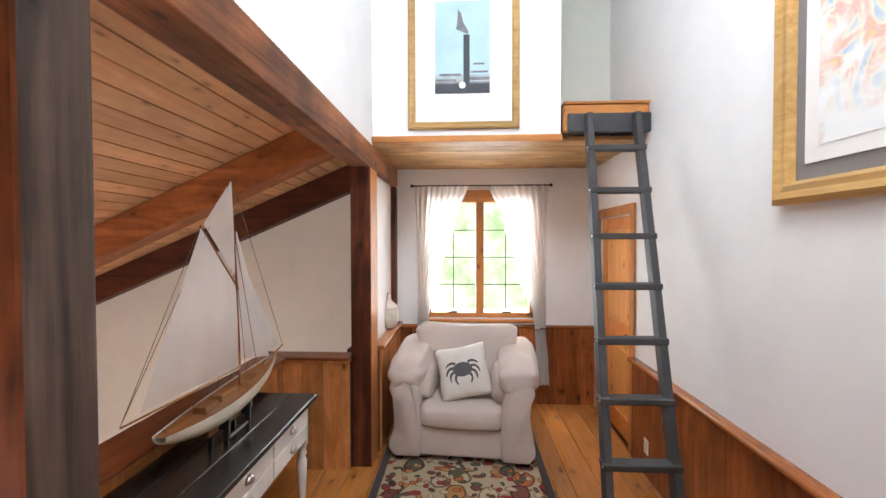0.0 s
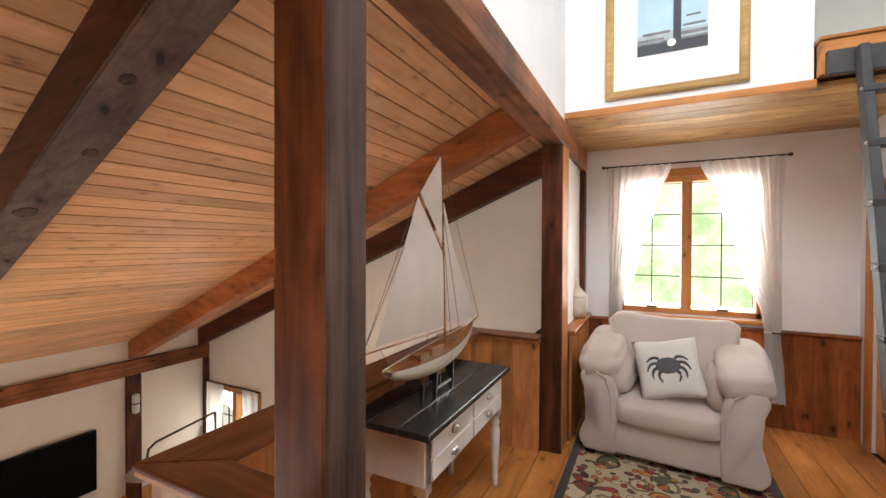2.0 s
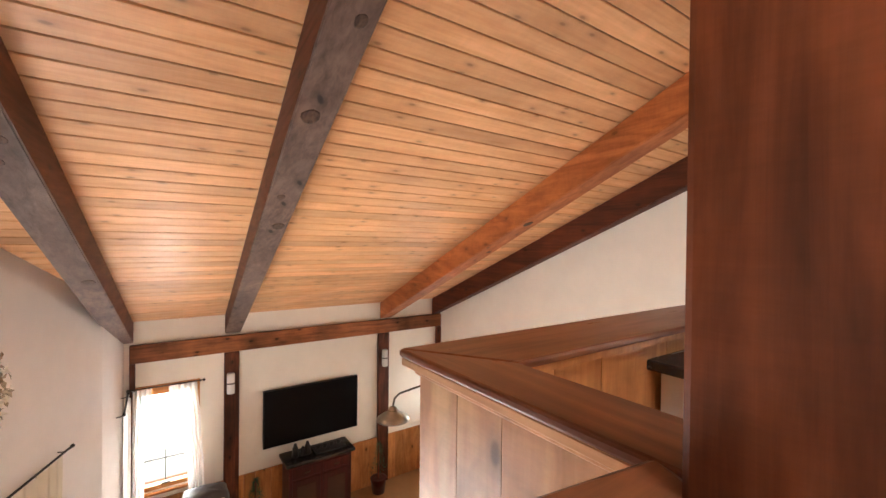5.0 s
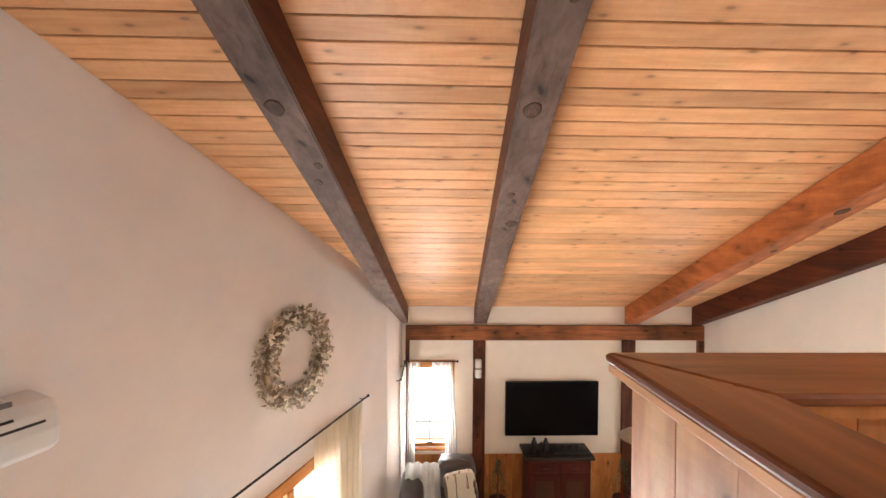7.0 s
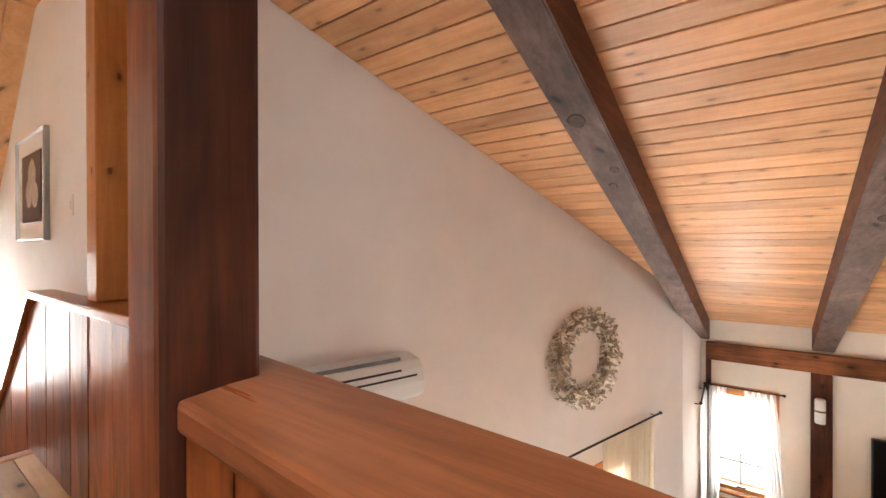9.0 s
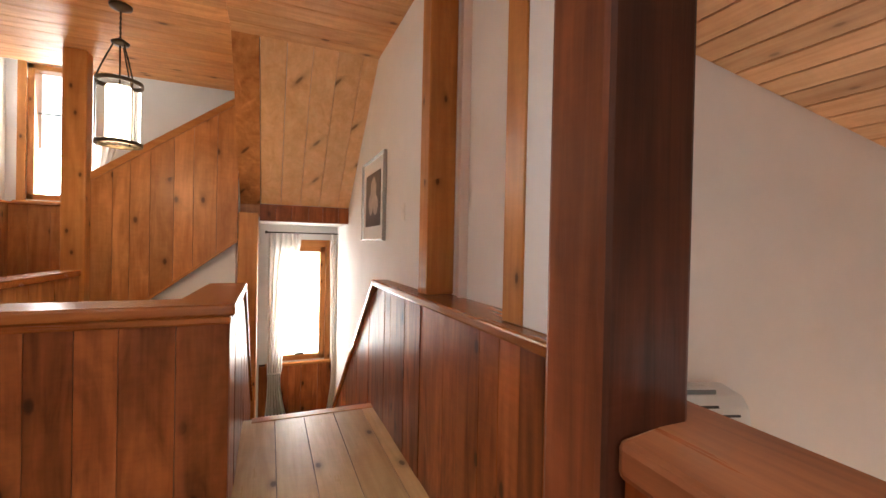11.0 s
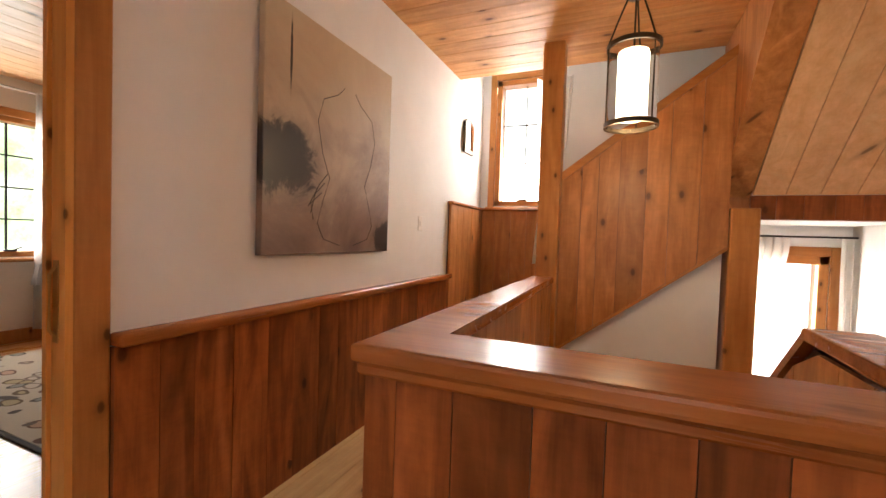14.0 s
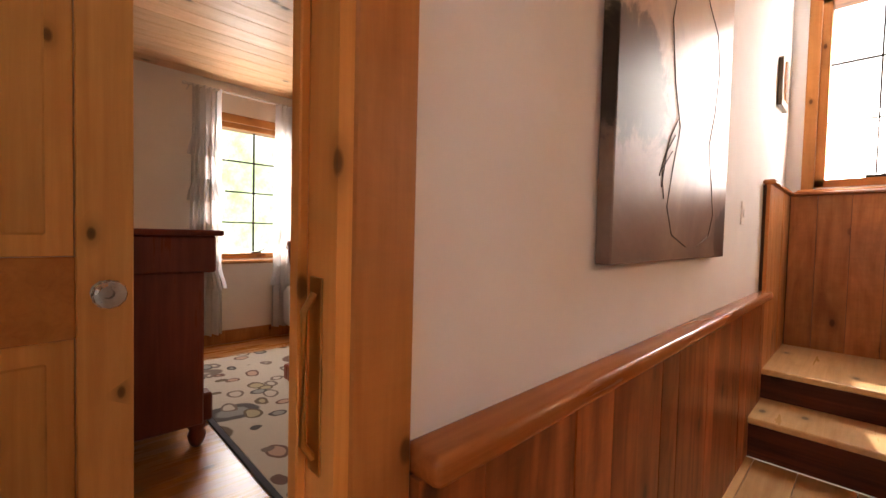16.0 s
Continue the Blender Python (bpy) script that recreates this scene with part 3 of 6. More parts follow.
post("niche_post", 0.145, 0.29, 5.62, 5.775, 0.96, 2.47, "dark timber post in the nook corner")
# light on the rough east face is put in by a lighter wood there
post("passage_post", -0.03, 0.145, 0.435, 0.565, 0.0, 2.69, "dark red-brown timber post, rough east edge coloured lighter as if lit", True, RED_Z)


# ---------- half walls ----------
def cap_piece(parent, a, b, along, h=0.045):
    part("cap", B((a[0], a[1], a[2] - h), b, 0.014, None, 3), CAP if along == 'y' else CAP_X, parent, "varnished pine cap rail", True)
    c = 0.022
    part("cap_moulding", B((a[0] + c, a[1] + c, a[2] - h - 0.03), (b[0] - c, b[1] - c, a[2] - h), 0.008), CAP if along == 'y' else CAP_X, parent)


# balcony round the table alcove
hw = S("half_wall_balcony", B((-0.595, 1.86, -0.24), (-0.44, 4.42, 0.85)), GAP, "board-clad half wall of the balcony with a pine cap")
part("core", B((-0.44, 1.86, -0.24), (0.095, 1.92, 0.85)), GAP, hw)
part("core", B((-0.44, 4.33, -0.24), (0.13, 4.46, 0.85)), GAP, hw)
# outer boards and moulding carry the great room's light in their paler colour
boards(hw, LIT_PINE, 'y', 1.855, 4.42, -0.24, 0.879, -0.595, 0.02, 0.17, -1)
boards(hw, LIT_PINE, 'x', -0.615, 0.095, -0.24, 0.879, 1.86, 0.02, 0.20, -1)
part("cap_moulding", B((-0.625, 1.826, 0.855), (0.095, 1.840, 0.880), 0.005), LIT_PINE, hw)
boards(hw, HONEY_PINE, 'x', -0.42, 0.13, 0.0, 0.875, 4.33, 0.02, 0.16, -1)
boards(hw, HONEY_PINE, 'y', 2.0, 4.31, 0.0, 0.879, -0.44, 0.02, 0.17, 1)
boards(hw, HONEY_PINE, 'x', -0.42, 0.095, 0.0, 0.879, 1.92, 0.02, 0.17, 1)
for pts, grain in (([(0.095, 1.79), (0.095, 1.965), (-0.375, 1.965), (-0.645, 1.79)], RED_CAP_X),
                   ([(-0.645, 1.792), (-0.376, 1.967), (-0.376, 4.275), (-0.645, 4.468)], RED_CAP),
                   ([(-0.644, 4.47), (-0.374, 4.277), (0.13, 4.277), (0.13, 4.47)], RED_CAP_X)):
    part("cap", PR(pts, 'z', 0.902, 0.925, 0.007), grain, hw, "varnished red-brown pine cap rail")
part("cap_edge", B((-0.640, 1.796, 0.880), (0.094, 1.812, 0.9015), 0.003), LIT_PINE_X, hw, "pine cap edge coloured pale as if lit")
part("cap_edge", B((-0.640, 1.813, 0.880), (-0.624, 4.46, 0.9015), 0.003), LIT_PINE_X, hw, "pine cap edge coloured pale as if lit")
part("cap_bed", PR([(0.094, 1.813), (0.094, 1.955), (-0.39, 1.955), (-0.39, 4.29), (0.129, 4.29), (0.129, 4.46), (-0.623, 4.46), (-0.623, 1.813)], 'z', 0.8795, 0.9015), HONEY_PINE, hw)

# half wall between the two posts
hw = S("half_wall_walkway", B((0.06, 0.565, -0.24), (0.085, 1.80, 0.86)), GAP, "board-clad half wall between two timber posts")
boards(hw, HONEY_PINE, 'y', 0.50, 1.815, -0.24, 0.868, 0.06, 0.02, 0.18, -1)
boards(hw, RED_PINE, 'y', 0.57, 1.735, 0.0, 0.868, 0.085, 0.02, 0.18, 1)
part("cap", PR([(0.122, 0.568), (0.185, 1.735), (0.03, 1.812), (-0.062, 1.15), (-0.122, 0.40), (-0.033, 0.40), (-0.033, 0.568)], 'z', 0.868, 0.9235, 0.012), RED_CAP, hw, "varnished pine cap rail")

# stairwell half walls
hw = S("half_wall_stairwell", B((0.725, -1.05, -0.24), (2.07, -0.915, 0.85)), GAP, "board-clad half wall round the stairwell with a varnished cap")
part("core", B((1.99, -3.2, -0.24), (2.07, -1.05, 0.85)), GAP, hw)
part("core", PR([(-1.05, -1.5), (-1.05, 0.85), (-1.85, 0.85), (-3.3, -0.35), (-3.3, -1.5)], 'x', 0.725, 0.86), GAP, hw)
boards(hw, RED_PINE, 'x', 0.705, 2.09, 0.0, 0.877, -0.915, 0.02, 0.155, 1)
boards(hw, HONEY_PINE, 'y', -0.915, -3.2, 0.0, 0.877, 2.07, 0.02, 0.15, 1)
boards(hw, HONEY_PINE, 'y', -1.05, -3.2, -0.3, 0.877, 1.99, 0.02, 0.15, -1)
boards(hw, RED_PINE, 'x', 0.86, 1.99, -0.3, 0.877, -1.05, 0.02, 0.15, -1)
boards(hw, RED_PINE, 'y', -0.915, -3.3, -1.5, lambda y: 0.85 if y > -1.85 else 0.85 + (y + 1.85) * 0.83, 0.725, 0.02, 0.16, -1)
boards(hw, HONEY_PINE, 'y', -1.05, -3.3, -1.5, lambda y: 0.85 if y > -1.85 else 0.85 + (y + 1.85) * 0.83, 0.86, 0.02, 0.16, 1)
part("cap", PR([(0.685, -0.87), (2.125, -0.87), (2.125, -3.2), (1.955, -3.2), (1.955, -1.09), (0.90, -1.09), (0.90, -1.86), (0.685, -1.86)], 'z', 0.878, 0.925, 0.012), CAP_X, hw, "varnished pine cap rail")
part("cap_moulding", B((0.70, -0.905, 0.845), (2.11, -0.880, 0.878), 0.008), CAP_X, hw)
part("cap_moulding", B((2.092, -3.2, 0.845), (2.115, -0.91, 0.878), 0.008), CAP, hw)
part("sloped_cap", PR([(-1.85, 0.875), (-1.85, 0.922), (-3.3, -0.28), (-3.3, -0.33)], 'x', 0.69, 0.89), CAP, hw)

pil = post("stair_pillar", 1.94, 2.10, -3.34, -3.2, 0.0, 2.70, "honey pine pillar at the stairs")
pil.data.materials[0] = TRIM
st = S("wall_stringer", PR([(1.94, 0.35), (1.94, 1.66), (0.84, 2.47), (0.84, 1.20), (1.94, 0.36)], 'y', -3.36, -3.33), GAP, "board-clad side of the upper flight with diagonal trim")
zt = lambda x: 1.66 + (1.94 - x) * (2.47 - 1.66) / 1.10
zb = lambda x: 0.36 + (1.94 - x) * (1.20 - 0.36) / 1.10
boards(st, HONEY_PINE, 'x', 1.94, 0.84, zb, zt, -3.33, 0.02, 0.15, 1)
part("diagonal_trim", PR([(1.94, 1.66), (1.94, 1.73), (0.84, 2.54), (0.84, 2.47)], 'y', -3.37, -3.295), TRIM_X, st)
part("diagonal_trim", PR([(1.94, 0.335), (1.94, 0.36), (0.84, 1.20), (0.84, 1.175)], 'y', -3.37, -3.30), TRIM_X, st)
S("wall_under_flight", PR([(1.99, LOW), (1.99, 0.35), (0.86, 1.19), (0.86, LOW)], 'y', -3.40, -3.365), WHITE)
p2 = post("stair_post", 0.665, 0.835, -3.60, -3.30, -1.4, 1.46, "honey pine post under the sloped soffit")
p2.data.materials[0] = TRIM


# stairs
def flight(name, label, steps):
    o = T(name, label, "stairs")
    for a, b in steps:
        part("tread", B((a[0], a[1], b[2] - 0.035), (b[0], b[1], b[2]), 0.008, None, 2), FLOOR_PALE, o)
        part("riser", B((a[0], a[1] + 0.02, a[2]), (b[0], b[1] - 0.025, b[2] - 0.036)), DARK_X, o)
    return o


flight("landing_steps", "two pine steps up to the window landing", [((2.08, -3.54, 0.0), (2.97, -3.12, 0.219)), ((2.08, -4.42, 0.0), (2.97, -3.50, 0.400))])
flight("upper_stairs", "pine stairs rising behind a board wall", [((1.84 - k * 0.24, -4.41, 0.3), (2.10 - k * 0.24, -3.38, 0.40 + 0.185 * (k + 1))) for k in range(5)])
flight("lower_stairs", "pine stairs down to a window landing", [((-0.34, -2.0 - 0.28 * (k + 1), -1.6), (0.70, -1.98 - 0.28 * k, -0.19 * (k + 1))) for k in range(6)])
S("floor_landing", B((-0.42, -4.42, -1.5), (0.9, -3.62, -1.33)), FLOOR_PALE, "pine landing below the window")

# wainscot of the east walls
ws = S("wainscot_east", B((2.512, 0.6, 0.0), (2.53, 4.63, 0.82)), GAP, "stained pine board wainscot")
boards(ws, RED_PINE, 'y', 0.6, 4.63, 0.0, 0.83, 2.512, 0.018, 0.17, -1)
part("cap", B((2.455, 0.6, 0.83), (2.53, 4.64, 0.868), 0.012, None, 2), CAP, ws, "pine chair rail", True)
S("wall_closet", B((3.74, 0.24, 0), (3.86, 1.6, 2.62)), CREAM)
ws = S("wainscot_hall", B((2.952, -3.48, 0.0), (2.97, -0.77, 0.82)), GAP, "stained pine board wainscot")
boards(ws, RED_PINE, 'y', -0.77, -3.48, 0.0, 0.825, 2.952, 0.018, 0.155, -1)
part("cap", B((2.895, -3.48, 0.825), (2.97, -0.77, 0.868), 0.012, None, 2), CAP, ws, "pine chair rail", True)
ws = S("wainscot_landing", B((2.952, -4.42, 0.4), (2.97, -3.50, 1.50)), GAP, "tall honey pine board wainscot at the landing")
boards(ws, HONEY_PINE, 'y', -3.49, -4.40, 0.4, 1.50, 2.952, 0.018, 0.15, -1)
part("cap", B((2.91, -4.40, 1.50), (2.97, -3.485, 1.53), 0.008), CAP, ws)
part("core", B((0.9, -4.42, 0.4), (2.97, -4.402, 1.50)), GAP, ws)
boards(ws, HONEY_PINE, 'x', 2.93, 0.9, 0.4, 1.50, -4.402, 0.018, 0.16, 1)
part("cap", B((0.9, -4.42, 1.50), (2.93, -4.36, 1.53), 0.008), CAP_X, ws)
ws = S("wainscot_window", B((0.16, 5.762, 0.0), (2.53, 5.78, 0.86)), GAP, "dark stained board wainscot under the window")
boards(ws, RED_PINE, 'x', 0.3, 2.53, 0.0, 0.87, 5.762, 0.018, 0.17, -1)
part("cap", B((0.16, 5.715, 0.87), (2.53, 5.78, 0.90), 0.008), CAP_X, ws)
ws = S("wainscot_lower_window", B((-0.4, -4.42, -1.33), (0.66, -4.402, -0.30)), GAP, "stained boards under the lower window")
boards(ws, RED_PINE, 'x', -0.4, 0.66, -1.33, -0.32, -4.402, 0.018, 0.18, 1)
ws = S("wainscot_great_room", B((-6.162, 1.05, LOW), (-6.18, 5.63, -2.16)), GAP, "board wainscot along the great room wall")
boards(ws, HONEY_PINE, 'y', 1.05, 5.63, LOW, -2.15, -6.162, 0.018, 0.18, 1)

# stair side wall with wainscot, studs and white panels, slightly out of square
WM = pose(-0.155, 0, 0)
ww = S("wall_stair_west", B((-0.23, -4.5, LOW), (-0.185, -0.20, 4.6)), WHITE, "white wall above board wainscot with pine studs")
ww.matrix_world = WM
part("panel", B((-0.185, -4.5, -1.6), (-0.08, -1.122, 2.72)), WHITE, ww)
slope_top = lambda y: 0.88 if y > -1.92 else 0.88 + (y + 1.92) * 0.86
part("core", PR([(-0.2, -1.6), (-0.2, 0.88), (-1.92, 0.88), (-4.4, -1.255), (-4.4, -1.6)], 'x', -0.184, -0.012), GAP, ww)
part("core", B((-0.05, -0.2, -0.24), (-0.012, 0.18, 0.88)), GAP, ww)
boards(ww, RED_PINE, 'y', 0.18, -4.40, -1.6, slope_top, -0.012, 0.02, 0.155, 1, "wainscot_board")
part("cap", PR([(-0.184, -1.95), (0.035, -1.95), (0.035, 0.18), (-0.055, 0.18), (-0.055, -0.124), (-0.184, -0.124)], 'z', 0.884, 0.925, 0.010), CAP, ww, "pine cap rail")
part("sloped_cap", PR([(-1.93, 0.88), (-1.93, 0.922), (-4.4, -1.215), (-4.4, -1.257)], 'x', -0.079, 0.035), CAP, ww)
part("stud", B((-0.184, -1.12, 0.926), (-0.03, -0.995, 2.70), 0.004), TRIM, ww, "knotty pine stud")
part("stud", B((-0.184, -0.245, 0.926), (-0.03, -0.125, 2.70), 0.004), TRIM, ww, "knotty pine stud")
part("panel", B((-0.055, -0.123, 0.926), (-0.034, 0.18, 2.70), 0.003), WHITE, ww, "white painted panel")

# bedroom shell
S("floor_bedroom", B((3.09, -4.4, -0.2), (7.2, 1.6, 0)), FLOOR, "honey pine floor of the bedroom")
holed_wall("wall_bedroom_east", (7.05, 1.6), (7.05, -4.4), 0, 3.4, -0.14, [(3.2, 4.1, 0.86, 2.24)], CREAM, "cream bedroom wall with a tall window")
holed_wall("wall_bedroom_north", (3.09, 1.6), (7.2, 1.6), 0, 3.4, -0.14, [], CREAM)
holed_wall("wall_bedroom_south", (7.2, -4.4), (3.09, -4.4), 0, 3.4, -0.14, [], CREAM)
bm = bmesh.new()
x = 3.09
while x < 7.1:
    box(bm, (x + 0.0015, -4.4, 2.62), (x + 0.1785, 1.6, 2.65), 0.003)
    x += 0.18
S("ceiling_bedroom", bm, PINE_SLOPE, "pale pine board ceiling of the bedroom")

# ---------- outdoors seen through the panes ----------
def foliage_backdrop(name):
    m, t, b = node_mat(name)
    co = t.nodes.new("ShaderNodeTexCoord")
    n1 = N(t, "ShaderNodeTexNoise", Scale=1.1, Detail=8.0, Roughness=0.7)
    t.links.new(co.outputs["Object"], n1.inputs["Vector"])
    c = ramp(t, n1.outputs[0], [(0.36, (0.38, 0.55, 0.20)), (0.52, (0.72, 0.86, 0.52)), (0.66, (1, 1, 0.94))])
    t.links.new(c, b.inputs["Emission Color"])
    b.inputs["Base Color"].default_value = (0.1, 0.1, 0.1, 1)
    b.inputs["Emission Strength"].default_value = 1.6
    return m


LEAVES = foliage_backdrop("bright_foliage")
HAZE = glow("bright_overcast_sky", (1.0, 1.0, 0.98), 2.6)


def backdrop(a, b, mat):
    o = tagged(finish("backdrop", B(a, b), mat), "bright daylight and leaves outdoors", "", "", "structure")
    o.visible_shadow = False


GRASS = paint("sunlit_pale_gravel", (0.42, 0.40, 0.33), 0.9, 0.3, 1.5, 0.6, 30.0)
tagged(finish("ground", B((-60, -60, LOW - 0.5), (60, 60, LOW - 0.3)), GRASS), "pale sunlit ground outdoors", "", "", "structure")
backdrop((-9, 14, -6), (12, 14.1, 9), LEAVES)
backdrop((16, -9, -5), (16.1, 6, 9), LEAVES)
backdrop((-9, -13, -6), (12, -13.1, 9), HAZE)
backdrop((-15, -8, -6), (-15.1, 12, 6), HAZE)


# ---------- windows, curtains ----------
def window(name, label, m, w, h, cols, rows, sashes=1, depth=0.10, fw=0.055, mat=None, sill=True, bar=0.0045, barmat=None):
    """A framed window in its own plane: x across, z up, y into the room is negative; origin at the middle of its foot."""
    mat, matx = mat or TRIM, TRIM_X
    o = tagged(empty(name, m), label, "", "", "structure")
    for s in (-1, 1):
        part("frame_jamb", B((s * w / 2, -depth, 0), (s * (w / 2 - fw), 0.02, h), 0.004), mat, o)
        part("casing", B((s * w / 2, -depth - 0.02, -0.02), (s * (w / 2 + 0.07), -depth, h + 0.08), 0.004), mat, o)
    part("frame_head", B((-w / 2, -depth, h - fw), (w / 2, 0.02, h), 0.004), matx, o)
    part("casing", B((-w / 2, -depth - 0.02, h), (w / 2, -depth, h + 0.08), 0.004), matx, o)
    part("frame_foot", B((-w / 2, -depth, 0), (w / 2, 0.02, fw), 0.004), matx, o)
    if sill:
        part("window_sill", B((-w / 2 - 0.09, -depth - 0.05, -0.05), (w / 2 + 0.09, -depth + 0.01, -0.015), 0.008), matx, o)
    sw = (w - 2 * fw - (sashes - 1) * 0.09) / sashes
    for k in range(sashes):
        x0 = -w / 2 + fw + k * (sw + 0.09)
        if k:
            part("mullion", B((x0 - 0.09, -depth - 0.012, fw), (x0, 0.0, h - fw), 0.004), mat, o)
        g = part("pane", B((x0, -0.045, fw), (x0 + sw, -0.039, h - fw)), GLASS, o)
        g.visible_shadow = False
        for c in range(1, cols):
            xx = x0 + sw * c / cols
            part("muntin", B((xx - bar, -0.055, fw), (xx + bar, -0.032, h - fw)), barmat or IRON, o)
        for r in range(1, rows):
            zz = fw + (h - 2 * fw) * r / rows
            part("muntin", B((x0, -0.056, zz - bar), (x0 + sw, -0.031, zz + bar)), barmat or IRON, o)
        bm = B((x0 + sw / 2 - 0.05, -depth - 0.005, fw), (x0 + sw / 2 + 0.05, -depth + 0.03, fw + 0.018), 0.005)
        rod(bm, (x0 + sw / 2 + 0.03, -depth, fw + 0.015), (x0 + sw / 2 + 0.075, -depth - 0.035, fw + 0.045), 0.006, 6)
        part("crank", bm, IRON, o, "dark window crank")
    return o


window("window_1", "pine double casement window with leaded panes", pose(1.24, 5.93, 0.98), 1.24, 1.38, 2, 4, 2, depth=0.15)
window("window_2", "tall narrow pine stair window", pose(2.50, -4.56, 1.56, 0, 0, 180), 0.62, 1.36, 2, 3, 1, depth=0.14, bar=0.005)
window("window_3", "pine window at the lower landing", pose(0.20, -4.56, -0.28, 0, 0, 180), 0.60, 1.42, 1, 1, 1, depth=0.14, fw=0.07)
window("window_4", "pine bedroom window with white panes", pose(7.19, -2.05, 0.86, 0, 0, -90), 0.90, 1.38, 2, 4, 1, depth=0.14, bar=0.007)
window("window_5", "pine casement in the cream end wall", pose(-6.34, 1.375, -2.04, 0, 0, 90), 0.63, 1.30, 2, 4, 1, depth=0.15, bar=0.005)
window("window_6", "pine window in the gable wall", pose(-5.45, 5.88, -1.9), 1.2, 1.05, 2, 2, 2, depth=0.15)
# invented window, out of view, that goes with the extra gable lamp
window("added_window_7", "unseen wide pine window added to the gable wall for light", pose(-1.6, 5.88, -2.1), 2.4, 1.2, 2, 2, 3, depth=0.15)
wa = math.degrees(math.atan2(0.316, -0.949))
WD = Vector((-0.949, 0.316, 0))
WN = Vector((0.316, 0.949, 0))


def on_wreath_wall(u, z, off=0.0):
    p = Vector((-0.30, -0.85, z)) + WD * u + WN * off
    return pose(p.x, p.y, p.z, 0, 0, wa)


window("window_8", "tall glazed garden door with a pine frame", on_wreath_wall(3.20, LOW, -0.15), 1.30, 1.99, 1, 1, 2, depth=0.15, sill=False)


def drape(bm, sect, n=60, amp=0.022, waves=9, seed=0, thick=0.004):
    """Cloth hung in folds: rows of (z, x0, x1, y) from top to foot."""
    rr = random.Random(seed)
    ph = rr.uniform(0, 6)
    rows = []
    fine = []
    for (a, b) in zip(sect, sect[1:]):
        for k in range(6):
            f = k / 6
            s = f * f * (3 - 2 * f)
            fine.append((a[0] + (b[0] - a[0]) * f, a[1] + (b[1] - a[1]) * s, a[2] + (b[2] - a[2]) * s, a[3] + (b[3] - a[3]) * s))
    fine.append(sect[-1])
    for z, x0, x1, y in fine:
        sq = min(1.0, 0.25 / max(0.05, abs(x1 - x0)))
        row = []
        for i in range(n + 1):
            u = i / n
            w = math.sin(u * waves * 2 * math.pi + ph + 0.5 * math.sin(z * 2.1)) + 0.4 * math.sin(u * waves * 4.3 + ph * 2 + z)
            row.append(bm.verts.new((x0 + (x1 - x0) * u, y + amp * (0.5 + sq) * w, z)))
        rows.append(row)
    for p, q in zip(rows, rows[1:]):
        for i in range(n):
            bm.faces.new((p[i], p[i + 1], q[i + 1], q[i]))


def curtain(label, m, sect, mat=None, group="", tie=None, **k):
    o = T("curtain", label, "curtain", group, m)
    bm = bmesh.new()
    drape(bm, sect, **k)
    part("panel", bm, mat or SHEER, o, "", True)
    if tie:
        z, x0, x1, y = tie
        bm = bmesh.new()
        box(bm, (x0 - 0.01, y - 0.035, z - 0.012), (x1 + 0.01, y + 0.035, z + 0.012), 0.01)
        part("tieback", bm, mat or SHEER, o)
    return o


def curtain_rod(label, m, x0, x1, r=0.008, off=0.06, ball=0.018, hooks=True, mat=None):
    """A rod along x at y = 0, its brackets reaching back to the wall at y = off."""
    o = T("curtain_rod", label, "curtain rod", "", m)
    part("pole", RD((x0, 0, 0), (x1, 0, 0), r), mat or IRON, o)
    for x in (x0, x1):
        bm = bmesh.new()
        bmesh.ops.create_uvsphere(bm, u_segments=10, v_segments=8, radius=ball, matrix=Matrix.Translation((x, 0, 0)))
        part("finial", bm, mat or IRON, o, "", True)
        if hooks:
            xx = x + (0.04 if x == x0 else -0.04)
            part("bracket", TB([(xx, off, -0.03), (xx, off * 0.5, -0.03), (xx, 0, -0.012), (xx, -0.012, 0.005)], 0.005), mat or IRON, o)
    return o


curtain_rod("thin dark iron rod over the loft window", pose(0, 5.70, 2.485), 0.47, 2.03, off=0.075)
curtain("sheer white panel drawn aside and tied back", pose(0, 5.70, 0), [(2.48, 0.50, 1.10, 0), (2.1, 0.52, 0.96, 0.0), (1.5, 0.53, 0.80, 0), (1.0, 0.53, 0.66, 0), (0.88, 0.53, 0.64, 0), (0.5, 0.51, 0.66, 0), (0.24, 0.51, 0.67, 0)], group="loft window curtains", seed=1, tie=(0.88, 0.54, 0.63, 0))
curtain("sheer white panel drawn aside and tied back", pose(0, 5.70, 0), [(2.48, 1.34, 2.00, 0), (2.1, 1.50, 1.98, 0.0), (1.5, 1.66, 1.98, 0), (1.0, 1.84, 1.98, 0), (0.88, 1.86, 1.97, 0), (0.5, 1.87, 2.00, 0), (0.24, 1.87, 2.01, 0)], group="loft window curtains", seed=2, tie=(0.88, 1.86, 1.97, 0))
o = T("curtain_holdback", "dark iron curtain holdback beside the window", "holdback")
part("arm", TB([(2.0, 5.72, 0.885), (2.0, 5.66, 0.885), (1.9, 5.645, 0.885)], 0.007), IRON, o)
# stair window curtain
curtain("sheer white curtain caught at its middle", pose(0, -4.34, 0), [(2.86, 2.00, 2.36, 0), (2.2, 2.04, 2.32, 0), (1.75, 2.16, 2.26, 0), (1.5, 2.12, 2.30, 0), (0.95, 2.08, 2.34, 0)], seed=3, waves=5)
